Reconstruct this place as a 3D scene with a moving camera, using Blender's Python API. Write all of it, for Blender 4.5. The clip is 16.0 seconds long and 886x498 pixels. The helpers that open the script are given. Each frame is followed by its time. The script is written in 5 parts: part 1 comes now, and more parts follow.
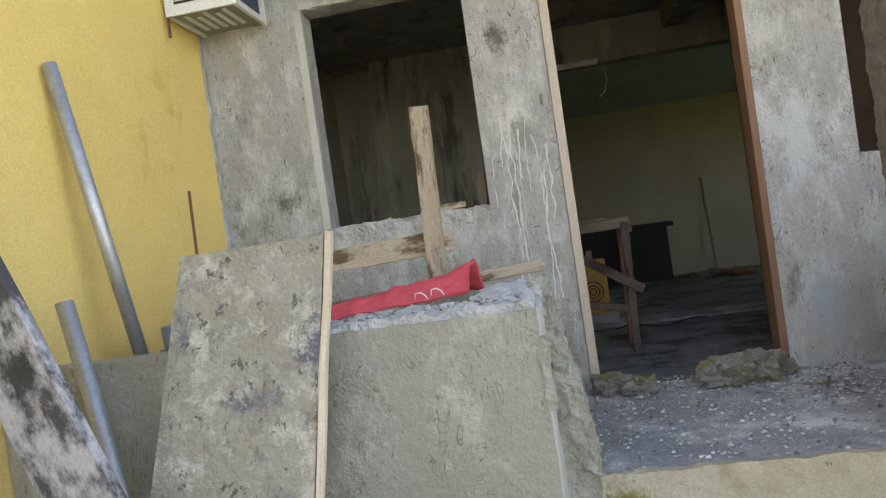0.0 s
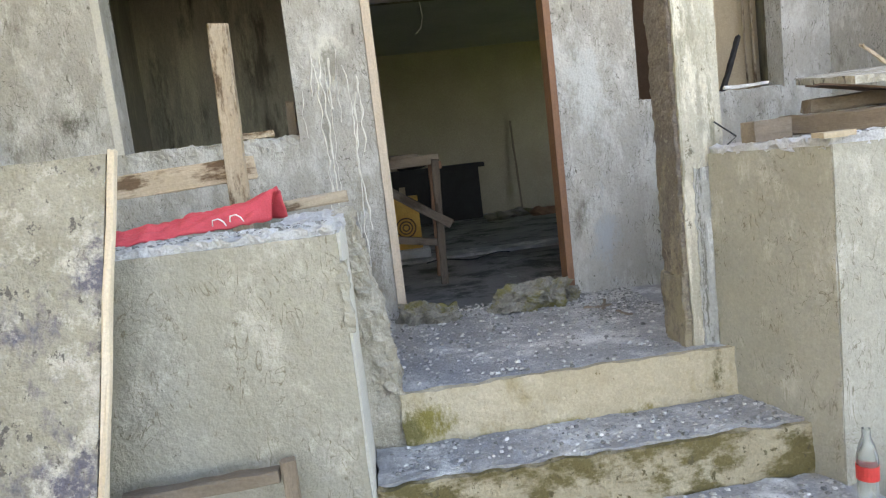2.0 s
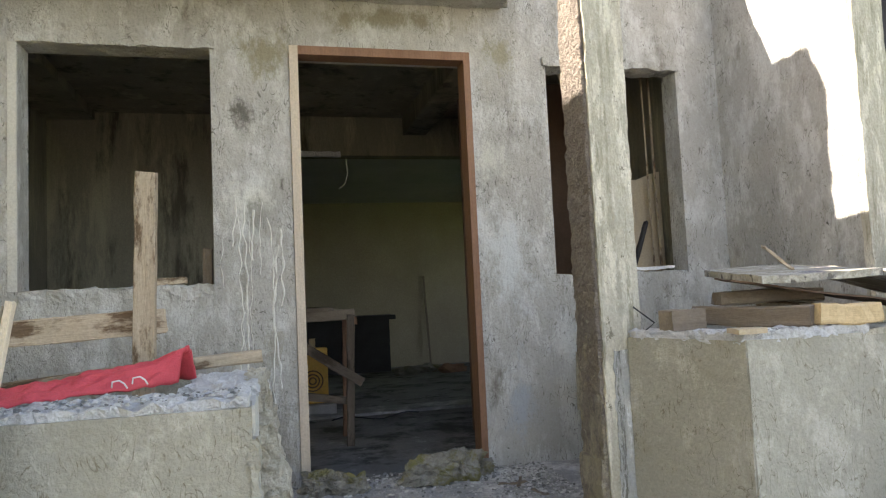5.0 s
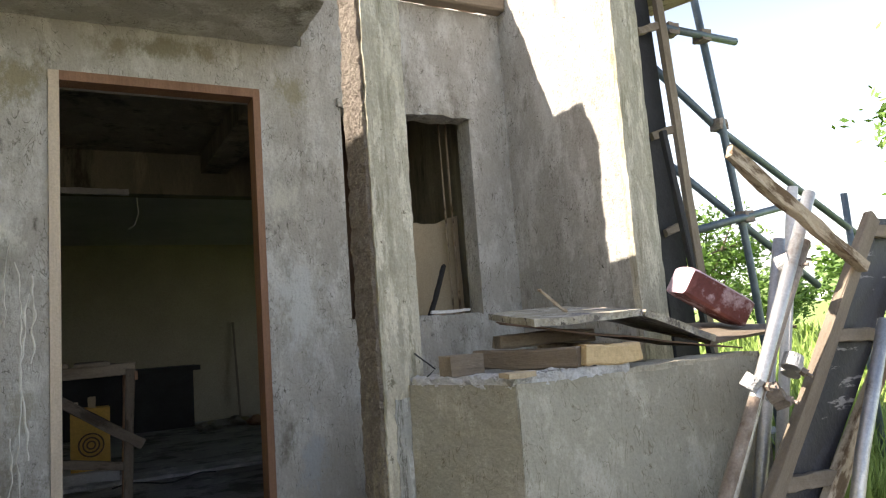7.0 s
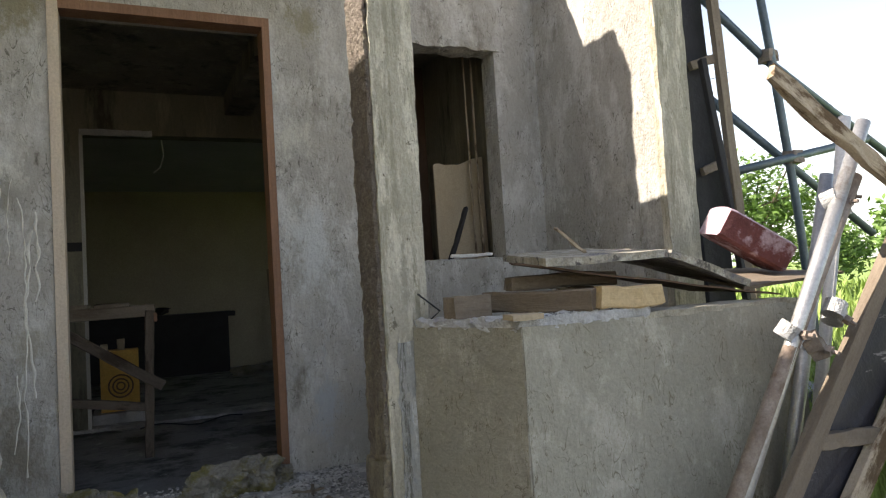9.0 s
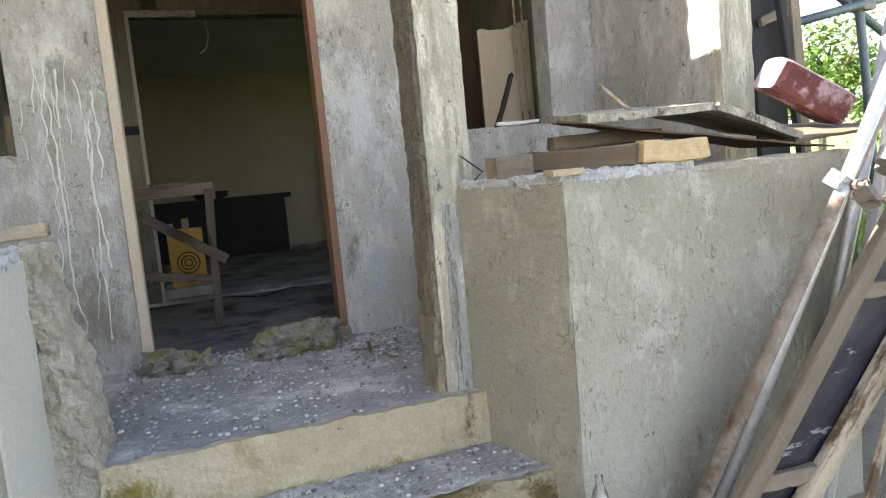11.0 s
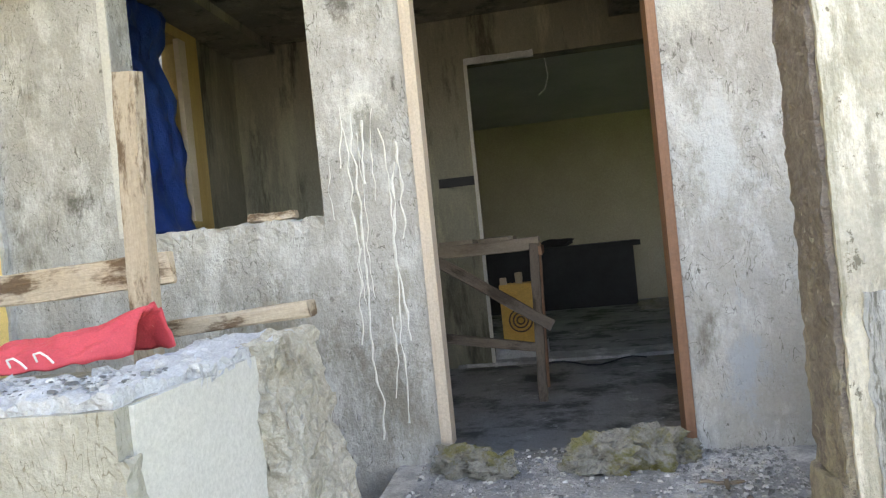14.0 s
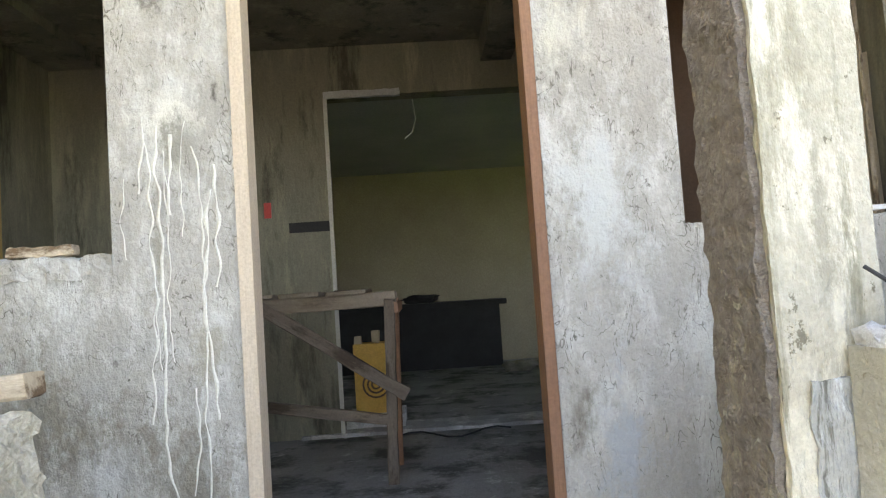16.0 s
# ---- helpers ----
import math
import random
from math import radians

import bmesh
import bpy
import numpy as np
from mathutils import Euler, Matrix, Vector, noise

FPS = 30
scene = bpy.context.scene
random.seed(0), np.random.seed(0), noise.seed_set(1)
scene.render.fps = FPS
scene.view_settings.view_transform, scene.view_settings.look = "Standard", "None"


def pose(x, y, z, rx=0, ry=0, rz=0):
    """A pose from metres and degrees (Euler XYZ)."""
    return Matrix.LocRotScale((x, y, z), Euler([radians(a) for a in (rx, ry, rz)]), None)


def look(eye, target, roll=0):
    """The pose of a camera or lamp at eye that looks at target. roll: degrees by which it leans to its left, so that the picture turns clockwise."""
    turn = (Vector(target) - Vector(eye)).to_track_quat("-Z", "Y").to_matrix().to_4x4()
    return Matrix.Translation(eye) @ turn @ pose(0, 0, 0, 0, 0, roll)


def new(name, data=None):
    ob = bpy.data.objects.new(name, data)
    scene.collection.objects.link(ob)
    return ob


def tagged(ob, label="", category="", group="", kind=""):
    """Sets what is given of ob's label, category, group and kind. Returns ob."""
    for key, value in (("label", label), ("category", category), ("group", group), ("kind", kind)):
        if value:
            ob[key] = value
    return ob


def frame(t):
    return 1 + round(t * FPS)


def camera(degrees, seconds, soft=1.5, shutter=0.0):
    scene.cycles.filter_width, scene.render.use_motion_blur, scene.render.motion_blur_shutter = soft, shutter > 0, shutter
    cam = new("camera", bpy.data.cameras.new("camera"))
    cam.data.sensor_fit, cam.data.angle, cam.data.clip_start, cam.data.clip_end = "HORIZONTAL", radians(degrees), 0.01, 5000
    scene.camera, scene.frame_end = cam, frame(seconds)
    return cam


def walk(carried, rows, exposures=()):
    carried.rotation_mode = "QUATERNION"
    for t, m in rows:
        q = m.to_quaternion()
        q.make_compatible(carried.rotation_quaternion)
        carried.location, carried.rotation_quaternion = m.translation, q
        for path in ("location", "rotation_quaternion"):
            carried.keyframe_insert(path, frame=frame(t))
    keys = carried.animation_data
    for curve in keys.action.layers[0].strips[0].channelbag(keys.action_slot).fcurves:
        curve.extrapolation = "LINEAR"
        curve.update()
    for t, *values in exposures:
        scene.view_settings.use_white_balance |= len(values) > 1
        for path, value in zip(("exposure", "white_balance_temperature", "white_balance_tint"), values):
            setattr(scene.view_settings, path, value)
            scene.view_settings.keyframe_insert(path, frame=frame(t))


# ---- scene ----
cam = camera(64.9, 16.0, soft=1.2)
PATH = [
    (0, (-0.145, -3.572, 0.789), (-0.444, -1.595, 0.767), -8.2),
    (0.5, (-0.175, -3.588, 0.758), (-0.27, -1.594, 0.636), -5.6),
    (1, (-0.147, -3.591, 0.747), (-0.144, -1.599, 0.575), -5.7),
    (1.5, (-0.098, -3.603, 0.759), (0.001, -1.615, 0.567), -5.8),
    (2, (-0.095, -3.594, 0.745), (0.089, -1.62, 0.487), -6.7),
    (2.5, (-0.093, -3.573, 0.743), (0.225, -1.619, 0.453), -5.3),
    (3, (-0.095, -3.557, 0.739), (0.3, -1.616, 0.461), -4.2),
    (3.5, (-0.107, -3.545, 0.765), (0.346, -1.607, 0.571), -1.5),
    (4, (-0.133, -3.526, 0.785), (0.326, -1.582, 0.699), -1.5),
    (4.2, (-0.149, -3.528, 0.808), (0.266, -1.572, 0.803), -1.9),
    (6.3, (-0.124, -3.509, 0.831), (0.65, -1.677, 1.039), -3.5),
    (6.5, (-0.082, -3.502, 0.829), (0.748, -1.697, 1.054), -3.7),
    (7, (0.061, -3.484, 0.835), (1.001, -1.734, 1.066), -4.2),
    (7.5, (0.21, -3.46, 0.848), (1.183, -1.75, 1.207), -2.9),
    (8, (0.28, -3.459, 0.855), (1.18, -1.726, 1.285), -2.5),
    (8.5, (0.279, -3.439, 0.838), (1.141, -1.674, 1.218), -2.9),
    (9, (0.26, -3.373, 0.783), (1.083, -1.554, 0.888), -3.5),
    (9.5, (0.252, -3.396, 0.718), (1.013, -1.553, 0.564), -3.8),
    (9.7, (0.242, -3.442, 0.705), (0.977, -1.595, 0.482), -4.1),
    (11.8, (0.285, -3.377, 0.742), (0.761, -1.443, 0.554), -6.5),
    (12, (0.262, -3.33, 0.766), (0.626, -1.368, 0.634), -6.3),
    (12.5, (0.225, -3.143, 0.786), (0.431, -1.154, 0.761), -7.2),
    (13, (0.238, -3.023, 0.786), (0.347, -1.026, 0.773), -6.7),
    (13.5, (0.384, -2.847, 0.774), (0.284, -0.85, 0.748), -5.6),
    (14, (0.479, -2.659, 0.774), (0.162, -0.684, 0.767), -5.7),
    (14.5, (0.475, -2.454, 0.765), (0.224, -0.47, 0.791), -3.7),
    (15, (0.444, -2.267, 0.766), (0.209, -0.285, 0.888), -6.6),
    (15.5, (0.477, -2.154, 0.759), (0.362, -0.158, 0.81), -4.2),
    (16, (0.529, -2.149, 0.765), (0.593, -0.154, 0.883), -3.8),
]
EXPOSURES = [(0, 2.26, 7250, 15), (0.5, 2.31, 7250, 15), (1, 2.46, 7250, 15), (1.5, 2.61, 7250, 15), (2.2, 2.84, 7250, 15), (3.5, 2.96, 7250, 15), (4.2, 2.56, 7250, 15), (6.3, 1.91, 7250, 15), (7, 1.56, 7250, 15),
             (7.6, 0.96, 7250, 15), (8.0, 0.66, 7250, 15), (8.5, 0.61, 7250, 15), (9, 1.24, 7250, 15), (9.5, 1.74, 7250, 15), (11.8, 2.64, 7250, 15), (12.5, 2.86, 7250, 15), (14, 3.04, 7250, 15), (16, 3.14, 7250, 15)]
walk(cam, [(t, look(eye, target, roll)) for t, eye, target, roll in PATH], EXPOSURES)

# ---- world, sun ----
SUN = Vector((0.66, -0.262, -0.65)).normalized()
world = bpy.data.worlds.new("sky")
scene.world = world
world.use_nodes = True
wn = world.node_tree
sky = wn.nodes.new("ShaderNodeTexSky")
sky.sky_type = "NISHITA"
sky.sun_disc = False
sky.sun_elevation = math.asin(-SUN.z)
sky.sun_rotation = math.atan2(-SUN.x, -SUN.y)
sky.dust_density = 1.5
wn.nodes["Background"].inputs["Strength"].default_value = 0.095
wn.links.new(sky.outputs["Color"], wn.nodes["Background"].inputs["Color"])
# thin white haze all round, thickest at the horizon
where = wn.nodes.new("ShaderNodeTexCoord")
split = wn.nodes.new("ShaderNodeSeparateXYZ")
wn.links.new(where.outputs["Generated"], split.inputs[0])
thick = wn.nodes.new("ShaderNodeMapRange")
thick.interpolation_type = "SMOOTHSTEP"
for key, value in (("From Min", 0.0), ("From Max", 0.62), ("To Min", 0.48), ("To Max", 0.0)):
    thick.inputs[key].default_value = value
wn.links.new(split.outputs["Z"], thick.inputs["Value"])
haze = wn.nodes.new("ShaderNodeBackground")
haze.inputs["Color"].default_value = (0.86, 0.95, 1.0, 1)
wn.links.new(thick.outputs["Result"], haze.inputs["Strength"])
both_skies = wn.nodes.new("ShaderNodeAddShader")
wn.links.new(wn.nodes["Background"].outputs[0], both_skies.inputs[0])
wn.links.new(haze.outputs[0], both_skies.inputs[1])
wn.links.new(both_skies.outputs[0], wn.nodes["World Output"].inputs["Surface"])
sun = new("sun", bpy.data.lights.new("sun", "SUN"))
sun.data.energy, sun.data.angle, sun.data.color = 5.0, radians(0.5), (1.0, 0.95, 0.86)
sun.matrix_world = look((-20, 10, 20), Vector((-20, 10, 20)) + SUN)


# ---- materials ----
def material(name, dark, light, scale=4.0, fine=60.0, rough=0.85, bump=0.3, metal=0.0, stain=None, stain_at=(0.55, 0.7),
             stain_scale=(2, 2, 0.7), speck=None, speck_at=0.68, stretch=(1, 1, 1), fine_mix=0.35, vary=0.0, dist=0.01, wash=None, wash_at=(0.5, 0.6), wash_scale=(5, 5, 1.6), pit=None, pit_at=(0.60, 0.66), grain=0.15, spots=(), island=False, scratch=None):
    m = bpy.data.materials.new(name)
    m.use_nodes = True
    nt = m.node_tree
    b = nt.nodes["Principled BSDF"]
    b.inputs["Roughness"].default_value = rough
    b.inputs["Metallic"].default_value = metal
    co = nt.nodes.new("ShaderNodeTexCoord")

    def noise_tex(sc, st=(1, 1, 1), detail=6, r=0.6):
        mp = nt.nodes.new("ShaderNodeMapping")
        mp.inputs["Scale"].default_value = st
        nt.links.new(co.outputs["Object"], mp.inputs["Vector"])
        n = nt.nodes.new("ShaderNodeTexNoise")
        n.inputs["Scale"].default_value = sc
        n.inputs["Detail"].default_value = detail
        n.inputs["Roughness"].default_value = r
        nt.links.new(mp.outputs["Vector"], n.inputs["Vector"])
        return n.outputs["Fac"]

    def ramp(src, lo, hi):
        r = nt.nodes.new("ShaderNodeMapRange")
        r.inputs["From Min"].default_value, r.inputs["From Max"].default_value = lo, hi
        nt.links.new(src, r.inputs["Value"])
        return r.outputs["Result"]

    def mix(fac, a, c):
        x = nt.nodes.new("ShaderNodeMix")
        x.data_type = "RGBA"
        if isinstance(fac, float):
            x.inputs[0].default_value = fac
        else:
            nt.links.new(fac, x.inputs[0])
        for k, v in ((6, a), (7, c)):
            if isinstance(v, tuple):
                x.inputs[k].default_value = (*v, 1)
            else:
                nt.links.new(v, x.inputs[k])
        return x.outputs[2]

    big = ramp(noise_tex(scale, stretch), 0.3, 0.7)
    small_raw = noise_tex(fine, stretch, 4, 0.7)
    small = ramp(small_raw, 0.3, 0.7)
    col = mix(big, dark, light)
    mid = tuple(x * 0.62 for x in dark)
    f = nt.nodes.new("ShaderNodeMath")
    f.operation = "MULTIPLY"
    f.inputs[1].default_value = fine_mix
    nt.links.new(small, f.inputs[0])
    col = mix(f.outputs[0], col, mid)
    if stain:
        col = mix(ramp(noise_tex(1.0, stain_scale, 8, 0.7), *stain_at), col, stain)
    if wash:
        col = mix(ramp(noise_tex(1.0, wash_scale, 10, 0.75), *wash_at), col, wash)
    if pit:
        col = mix(ramp(noise_tex(fine * 0.55, (1, 1, 0.7), 6, 0.75), *pit_at), col, pit)
    if speck:
        col = mix(ramp(noise_tex(fine * 0.45, (1, 1, 1), 3, 0.6), speck_at, speck_at + 0.04), col, speck)
    # hairline trowel marks, in patches
    if scratch:
        line = nt.nodes.new("ShaderNodeTexNoise")
        line.inputs["Scale"].default_value, line.inputs["Detail"].default_value, line.inputs["Distortion"].default_value = 14, 2, 2.5
        drawn = nt.nodes.new("ShaderNodeMapping")
        drawn.inputs["Scale"].default_value = (1, 1, 0.4)
        nt.links.new(co.outputs["Object"], drawn.inputs["Vector"])
        nt.links.new(drawn.outputs["Vector"], line.inputs["Vector"])
        off = nt.nodes.new("ShaderNodeMath")
        off.operation = "SUBTRACT"
        off.inputs[1].default_value = 0.5
        nt.links.new(line.outputs["Fac"], off.inputs[0])
        size = nt.nodes.new("ShaderNodeMath")
        size.operation = "ABSOLUTE"
        nt.links.new(off.outputs[0], size.inputs[0])
        both = nt.nodes.new("ShaderNodeMath")
        both.operation = "MULTIPLY"
        nt.links.new(ramp(size.outputs[0], 0.018, 0.004), both.inputs[0])
        nt.links.new(ramp(noise_tex(6, (1, 1, 1), 8, 0.8), 0.47, 0.56), both.inputs[1])
        col = mix(both.outputs[0], col, scratch)
    # fine grain, lighter and darker
    gr = nt.nodes.new("ShaderNodeMapRange")
    gr.inputs["From Min"].default_value, gr.inputs["From Max"].default_value = 0.3, 0.7
    gr.inputs["To Min"].default_value, gr.inputs["To Max"].default_value = 1 - grain, 1 + grain
    grain_raw = noise_tex(fine * 2.2, (1, 1, 1), 4, 0.75)
    nt.links.new(grain_raw, gr.inputs["Value"])
    gv = nt.nodes.new("ShaderNodeHueSaturation")
    nt.links.new(gr.outputs["Result"], gv.inputs["Value"])
    nt.links.new(col, gv.inputs["Color"])
    col = gv.outputs["Color"]
    # patches that have a place of their own: x, z, half width, half height, colour
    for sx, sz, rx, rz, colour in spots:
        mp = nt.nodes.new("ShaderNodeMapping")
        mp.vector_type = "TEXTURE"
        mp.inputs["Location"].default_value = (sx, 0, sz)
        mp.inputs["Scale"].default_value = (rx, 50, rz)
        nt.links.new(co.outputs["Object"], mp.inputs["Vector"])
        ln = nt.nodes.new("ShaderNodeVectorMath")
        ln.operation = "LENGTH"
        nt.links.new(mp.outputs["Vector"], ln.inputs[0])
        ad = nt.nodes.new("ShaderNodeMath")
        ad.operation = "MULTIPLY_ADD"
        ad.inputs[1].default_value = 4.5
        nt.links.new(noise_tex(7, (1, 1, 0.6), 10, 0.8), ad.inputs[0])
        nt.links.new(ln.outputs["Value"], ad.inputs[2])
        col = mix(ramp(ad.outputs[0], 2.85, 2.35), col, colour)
    if island:
        geo = nt.nodes.new("ShaderNodeNewGeometry")
        hs = nt.nodes.new("ShaderNodeHueSaturation")
        mr = nt.nodes.new("ShaderNodeMapRange")
        mr.inputs["To Min"].default_value, mr.inputs["To Max"].default_value = 0.25, 1.2
        nt.links.new(geo.outputs["Random Per Island"], mr.inputs["Value"])
        nt.links.new(mr.outputs["Result"], hs.inputs["Value"])
        nt.links.new(col, hs.inputs["Color"])
        col = hs.outputs["Color"]
    if vary:
        info = nt.nodes.new("ShaderNodeObjectInfo")
        hs = nt.nodes.new("ShaderNodeHueSaturation")
        mr = nt.nodes.new("ShaderNodeMapRange")
        mr.inputs["To Min"].default_value, mr.inputs["To Max"].default_value = 1 - vary, 1 + vary
        nt.links.new(info.outputs["Random"], mr.inputs["Value"])
        nt.links.new(mr.outputs["Result"], hs.inputs["Value"])
        nt.links.new(col, hs.inputs["Color"])
        col = hs.outputs["Color"]
    nt.links.new(col, b.inputs["Base Color"])
    bp = nt.nodes.new("ShaderNodeBump")
    bp.inputs["Strength"].default_value, bp.inputs["Distance"].default_value = bump, dist
    hsum = nt.nodes.new("ShaderNodeMath")
    hsum.operation = "MULTIPLY_ADD"
    hsum.inputs[1].default_value = 2.0
    nt.links.new(noise_tex(fine * 0.25, stretch, 6, 0.65), hsum.inputs[0])
    nt.links.new(small_raw, hsum.inputs[2])
    nt.links.new(hsum.outputs[0], bp.inputs["Height"])
    nt.links.new(bp.outputs["Normal"], b.inputs["Normal"])
    return m


M_PLASTER = material("cement_plaster", (0.335, 0.325, 0.30), (0.47, 0.46, 0.435), 1.6, 40, 0.9, 0.7, stain=(0.20, 0.19, 0.16), stain_at=(0.57, 0.68), stain_scale=(3.2, 3.2, 1.6), wash=(0.53, 0.535, 0.52), wash_at=(0.48, 0.60), wash_scale=(6, 6, 3), scratch=(0.15, 0.145, 0.125), pit=(0.11, 0.107, 0.095), pit_at=(0.66, 0.68), stretch=(1, 1, 0.75), fine_mix=0.2, grain=0.10, dist=0.012,
                     spots=((-0.25, 1.78, 0.10, 0.16, (0.13, 0.125, 0.11)), (-0.22, 1.36, 0.16, 0.20, (0.62, 0.62, 0.58)), (-0.20, 1.27, 0.11, 0.15, (0.27, 0.265, 0.235)), (-0.08, 1.42, 0.025, 0.09, (0.12, 0.115, 0.10)), (-1.5, 1.12, 0.16, 0.12, (0.14, 0.135, 0.115)),
                            # further patches: browner low left and along the top, paler right of the door
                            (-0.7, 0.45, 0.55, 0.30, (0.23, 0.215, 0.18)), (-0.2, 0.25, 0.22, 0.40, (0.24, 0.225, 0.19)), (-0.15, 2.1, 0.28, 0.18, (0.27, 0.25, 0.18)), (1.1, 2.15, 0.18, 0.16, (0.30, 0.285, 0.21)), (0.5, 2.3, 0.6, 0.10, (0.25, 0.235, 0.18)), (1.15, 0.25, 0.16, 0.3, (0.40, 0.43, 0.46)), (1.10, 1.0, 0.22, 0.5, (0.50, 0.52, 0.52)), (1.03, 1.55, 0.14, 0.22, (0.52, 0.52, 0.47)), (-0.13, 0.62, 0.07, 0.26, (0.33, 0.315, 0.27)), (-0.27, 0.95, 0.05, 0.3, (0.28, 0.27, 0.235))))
M_PLANTER = material("sandy_plaster", (0.29, 0.278, 0.232), (0.39, 0.378, 0.325), 1.6, 42, 0.9, 0.6, dist=0.01, stain=(0.23, 0.215, 0.17), stain_at=(0.56, 0.74), stain_scale=(3, 3, 1.0), wash=(0.44, 0.425, 0.375), wash_at=(0.53, 0.63), wash_scale=(6, 6, 4), scratch=(0.19, 0.175, 0.13), pit=(0.14, 0.13, 0.10), pit_at=(0.665, 0.685), fine_mix=0.18, grain=0.10)
M_SMOOTH = material("smooth_render", (0.50, 0.49, 0.45), (0.58, 0.57, 0.53), 2.0, 50, 0.85, 0.2, fine_mix=0.15)
M_ROUGH = material("broken_concrete", (0.38, 0.35, 0.28), (0.60, 0.57, 0.49), 9, 70, 0.95, 0.9, stain=(0.20, 0.16, 0.10), stain_scale=(6, 6, 6), fine_mix=0.6)
M_BROWNROUGH = material("coarse_brown_concrete", (0.22, 0.185, 0.16), (0.36, 0.32, 0.275), 14, 60, 0.95, 1.0, speck=(0.4, 0.37, 0.3), speck_at=0.66, fine_mix=0.6, dist=0.02, spots=((1.02, -0.15, 1.0, 0.85, (0.42, 0.37, 0.27)),))
M_PILLAR = material("cast_concrete", (0.40, 0.38, 0.30), (0.54, 0.51, 0.43), 4, 40, 0.9, 0.9, stain=(0.27, 0.255, 0.19), stain_at=(0.55, 0.64), stain_scale=(14, 14, 1.2), wash=(0.62, 0.59, 0.50), wash_at=(0.50, 0.57), wash_scale=(14, 14, 3), pit=(0.20, 0.185, 0.14), pit_at=(0.62, 0.65), stretch=(1, 1, 0.5),
                    spots=((1.10, 1.5, 0.016, 0.9, (0.33, 0.31, 0.24)), (1.115, 0.85, 0.03, 0.30, (0.34, 0.32, 0.26))))
M_SPLASH = material("limewashed_concrete", (0.34, 0.345, 0.33), (0.50, 0.505, 0.49), 6, 40, 0.9, 1.0, stain=(0.17, 0.17, 0.15), stain_at=(0.53, 0.58), stain_scale=(38, 38, 1.4), wash=(0.60, 0.615, 0.62), wash_at=(0.55, 0.62), wash_scale=(22, 22, 3), stretch=(1, 1, 0.3))
M_DUST = material("lime_dust", (0.50, 0.51, 0.53), (0.72, 0.73, 0.75), 8, 80, 0.95, 0.9, fine_mix=0.5)
M_PORCH = material("dusty_concrete_floor", (0.30, 0.30, 0.31), (0.52, 0.52, 0.52), 3.0, 60, 0.95, 0.9, stain=(0.15, 0.15, 0.155), stain_at=(0.54, 0.66), stain_scale=(6, 6, 6), wash=(0.70, 0.70, 0.69), wash_at=(0.5, 0.62), wash_scale=(3, 3, 3), fine_mix=0.55)
M_STEP = material("mossy_step_concrete", (0.30, 0.25, 0.16), (0.45, 0.40, 0.29), 5, 50, 0.9, 0.8, stain=(0.13, 0.105, 0.04), stain_at=(0.47, 0.57), stain_scale=(5, 5, 9), pit=(0.09, 0.075, 0.035), pit_at=(0.58, 0.62))
M_RISER = material("sandy_step_render", (0.42, 0.36, 0.25), (0.54, 0.48, 0.36), 4, 50, 0.9, 0.6, stain=(0.33, 0.27, 0.15), stain_at=(0.52, 0.66), stain_scale=(4, 4, 2), pit=(0.22, 0.18, 0.10), pit_at=(0.64, 0.66),
                   spots=((0.0, -0.16, 0.13, 0.12, (0.21, 0.18, 0.05)), (-0.08, -0.2, 0.09, 0.16, (0.13, 0.115, 0.04)), (1.07, -0.15, 0.07, 0.14, (0.12, 0.105, 0.045)), (0.45, -0.25, 0.5, 0.035, (0.22, 0.18, 0.07))))
M_YELLOW = material("yellow_wall_paint", (0.84, 0.60, 0.19), (0.92, 0.69, 0.26), 1.5, 70, 0.8, 0.45, stain=(0.60, 0.36, 0.07), stain_at=(0.62, 0.8), fine_mix=0.10, stain_scale=(2.5, 2.5, 2))
M_WOOD = material("weathered_timber", (0.36, 0.285, 0.20), (0.55, 0.47, 0.37), 6, 45, 0.85, 0.4, stretch=(0.12, 1, 1), stain=(0.13, 0.085, 0.05), stain_at=(0.51, 0.60), stain_scale=(5, 16, 16), vary=0.12)
M_WOOD2 = material("grey_dusty_timber", (0.15, 0.115, 0.085), (0.28, 0.235, 0.185), 6, 45, 0.9, 0.4, stretch=(0.12, 1, 1), stain=(0.11, 0.08, 0.055), stain_at=(0.58, 0.72), stain_scale=(2, 9, 9), vary=0.12)
# darker version of the grey timber, for table legs and braces
M_DARKWOOD = material("darker_timber", (0.09, 0.07, 0.055), (0.19, 0.155, 0.125), 6, 45, 0.9, 0.4, stretch=(0.12, 1, 1), stain=(0.05, 0.035, 0.025), stain_at=(0.52, 0.62), stain_scale=(3, 9, 9), vary=0.1)
# timber with the yellow light on it put into the base colour
M_WOODLIT = material("yellow_lit_timber", (0.50, 0.36, 0.19), (0.62, 0.48, 0.29), 6, 45, 0.8, 0.3, stretch=(0.12, 1, 1), vary=0.05)
M_PALE = material("pale_batten", (0.58, 0.48, 0.36), (0.72, 0.63, 0.51), 5, 60, 0.85, 0.3, stretch=(0.15, 1, 1))
M_JAMB = material("red_brown_door_timber", (0.19, 0.095, 0.055), (0.31, 0.175, 0.11), 5, 50, 0.7, 0.3, stretch=(1, 1, 0.1))
M_JAMBPALE = material("raw_door_timber", (0.50, 0.42, 0.33), (0.64, 0.56, 0.46), 5, 50, 0.75, 0.3, stretch=(1, 1, 0.1))
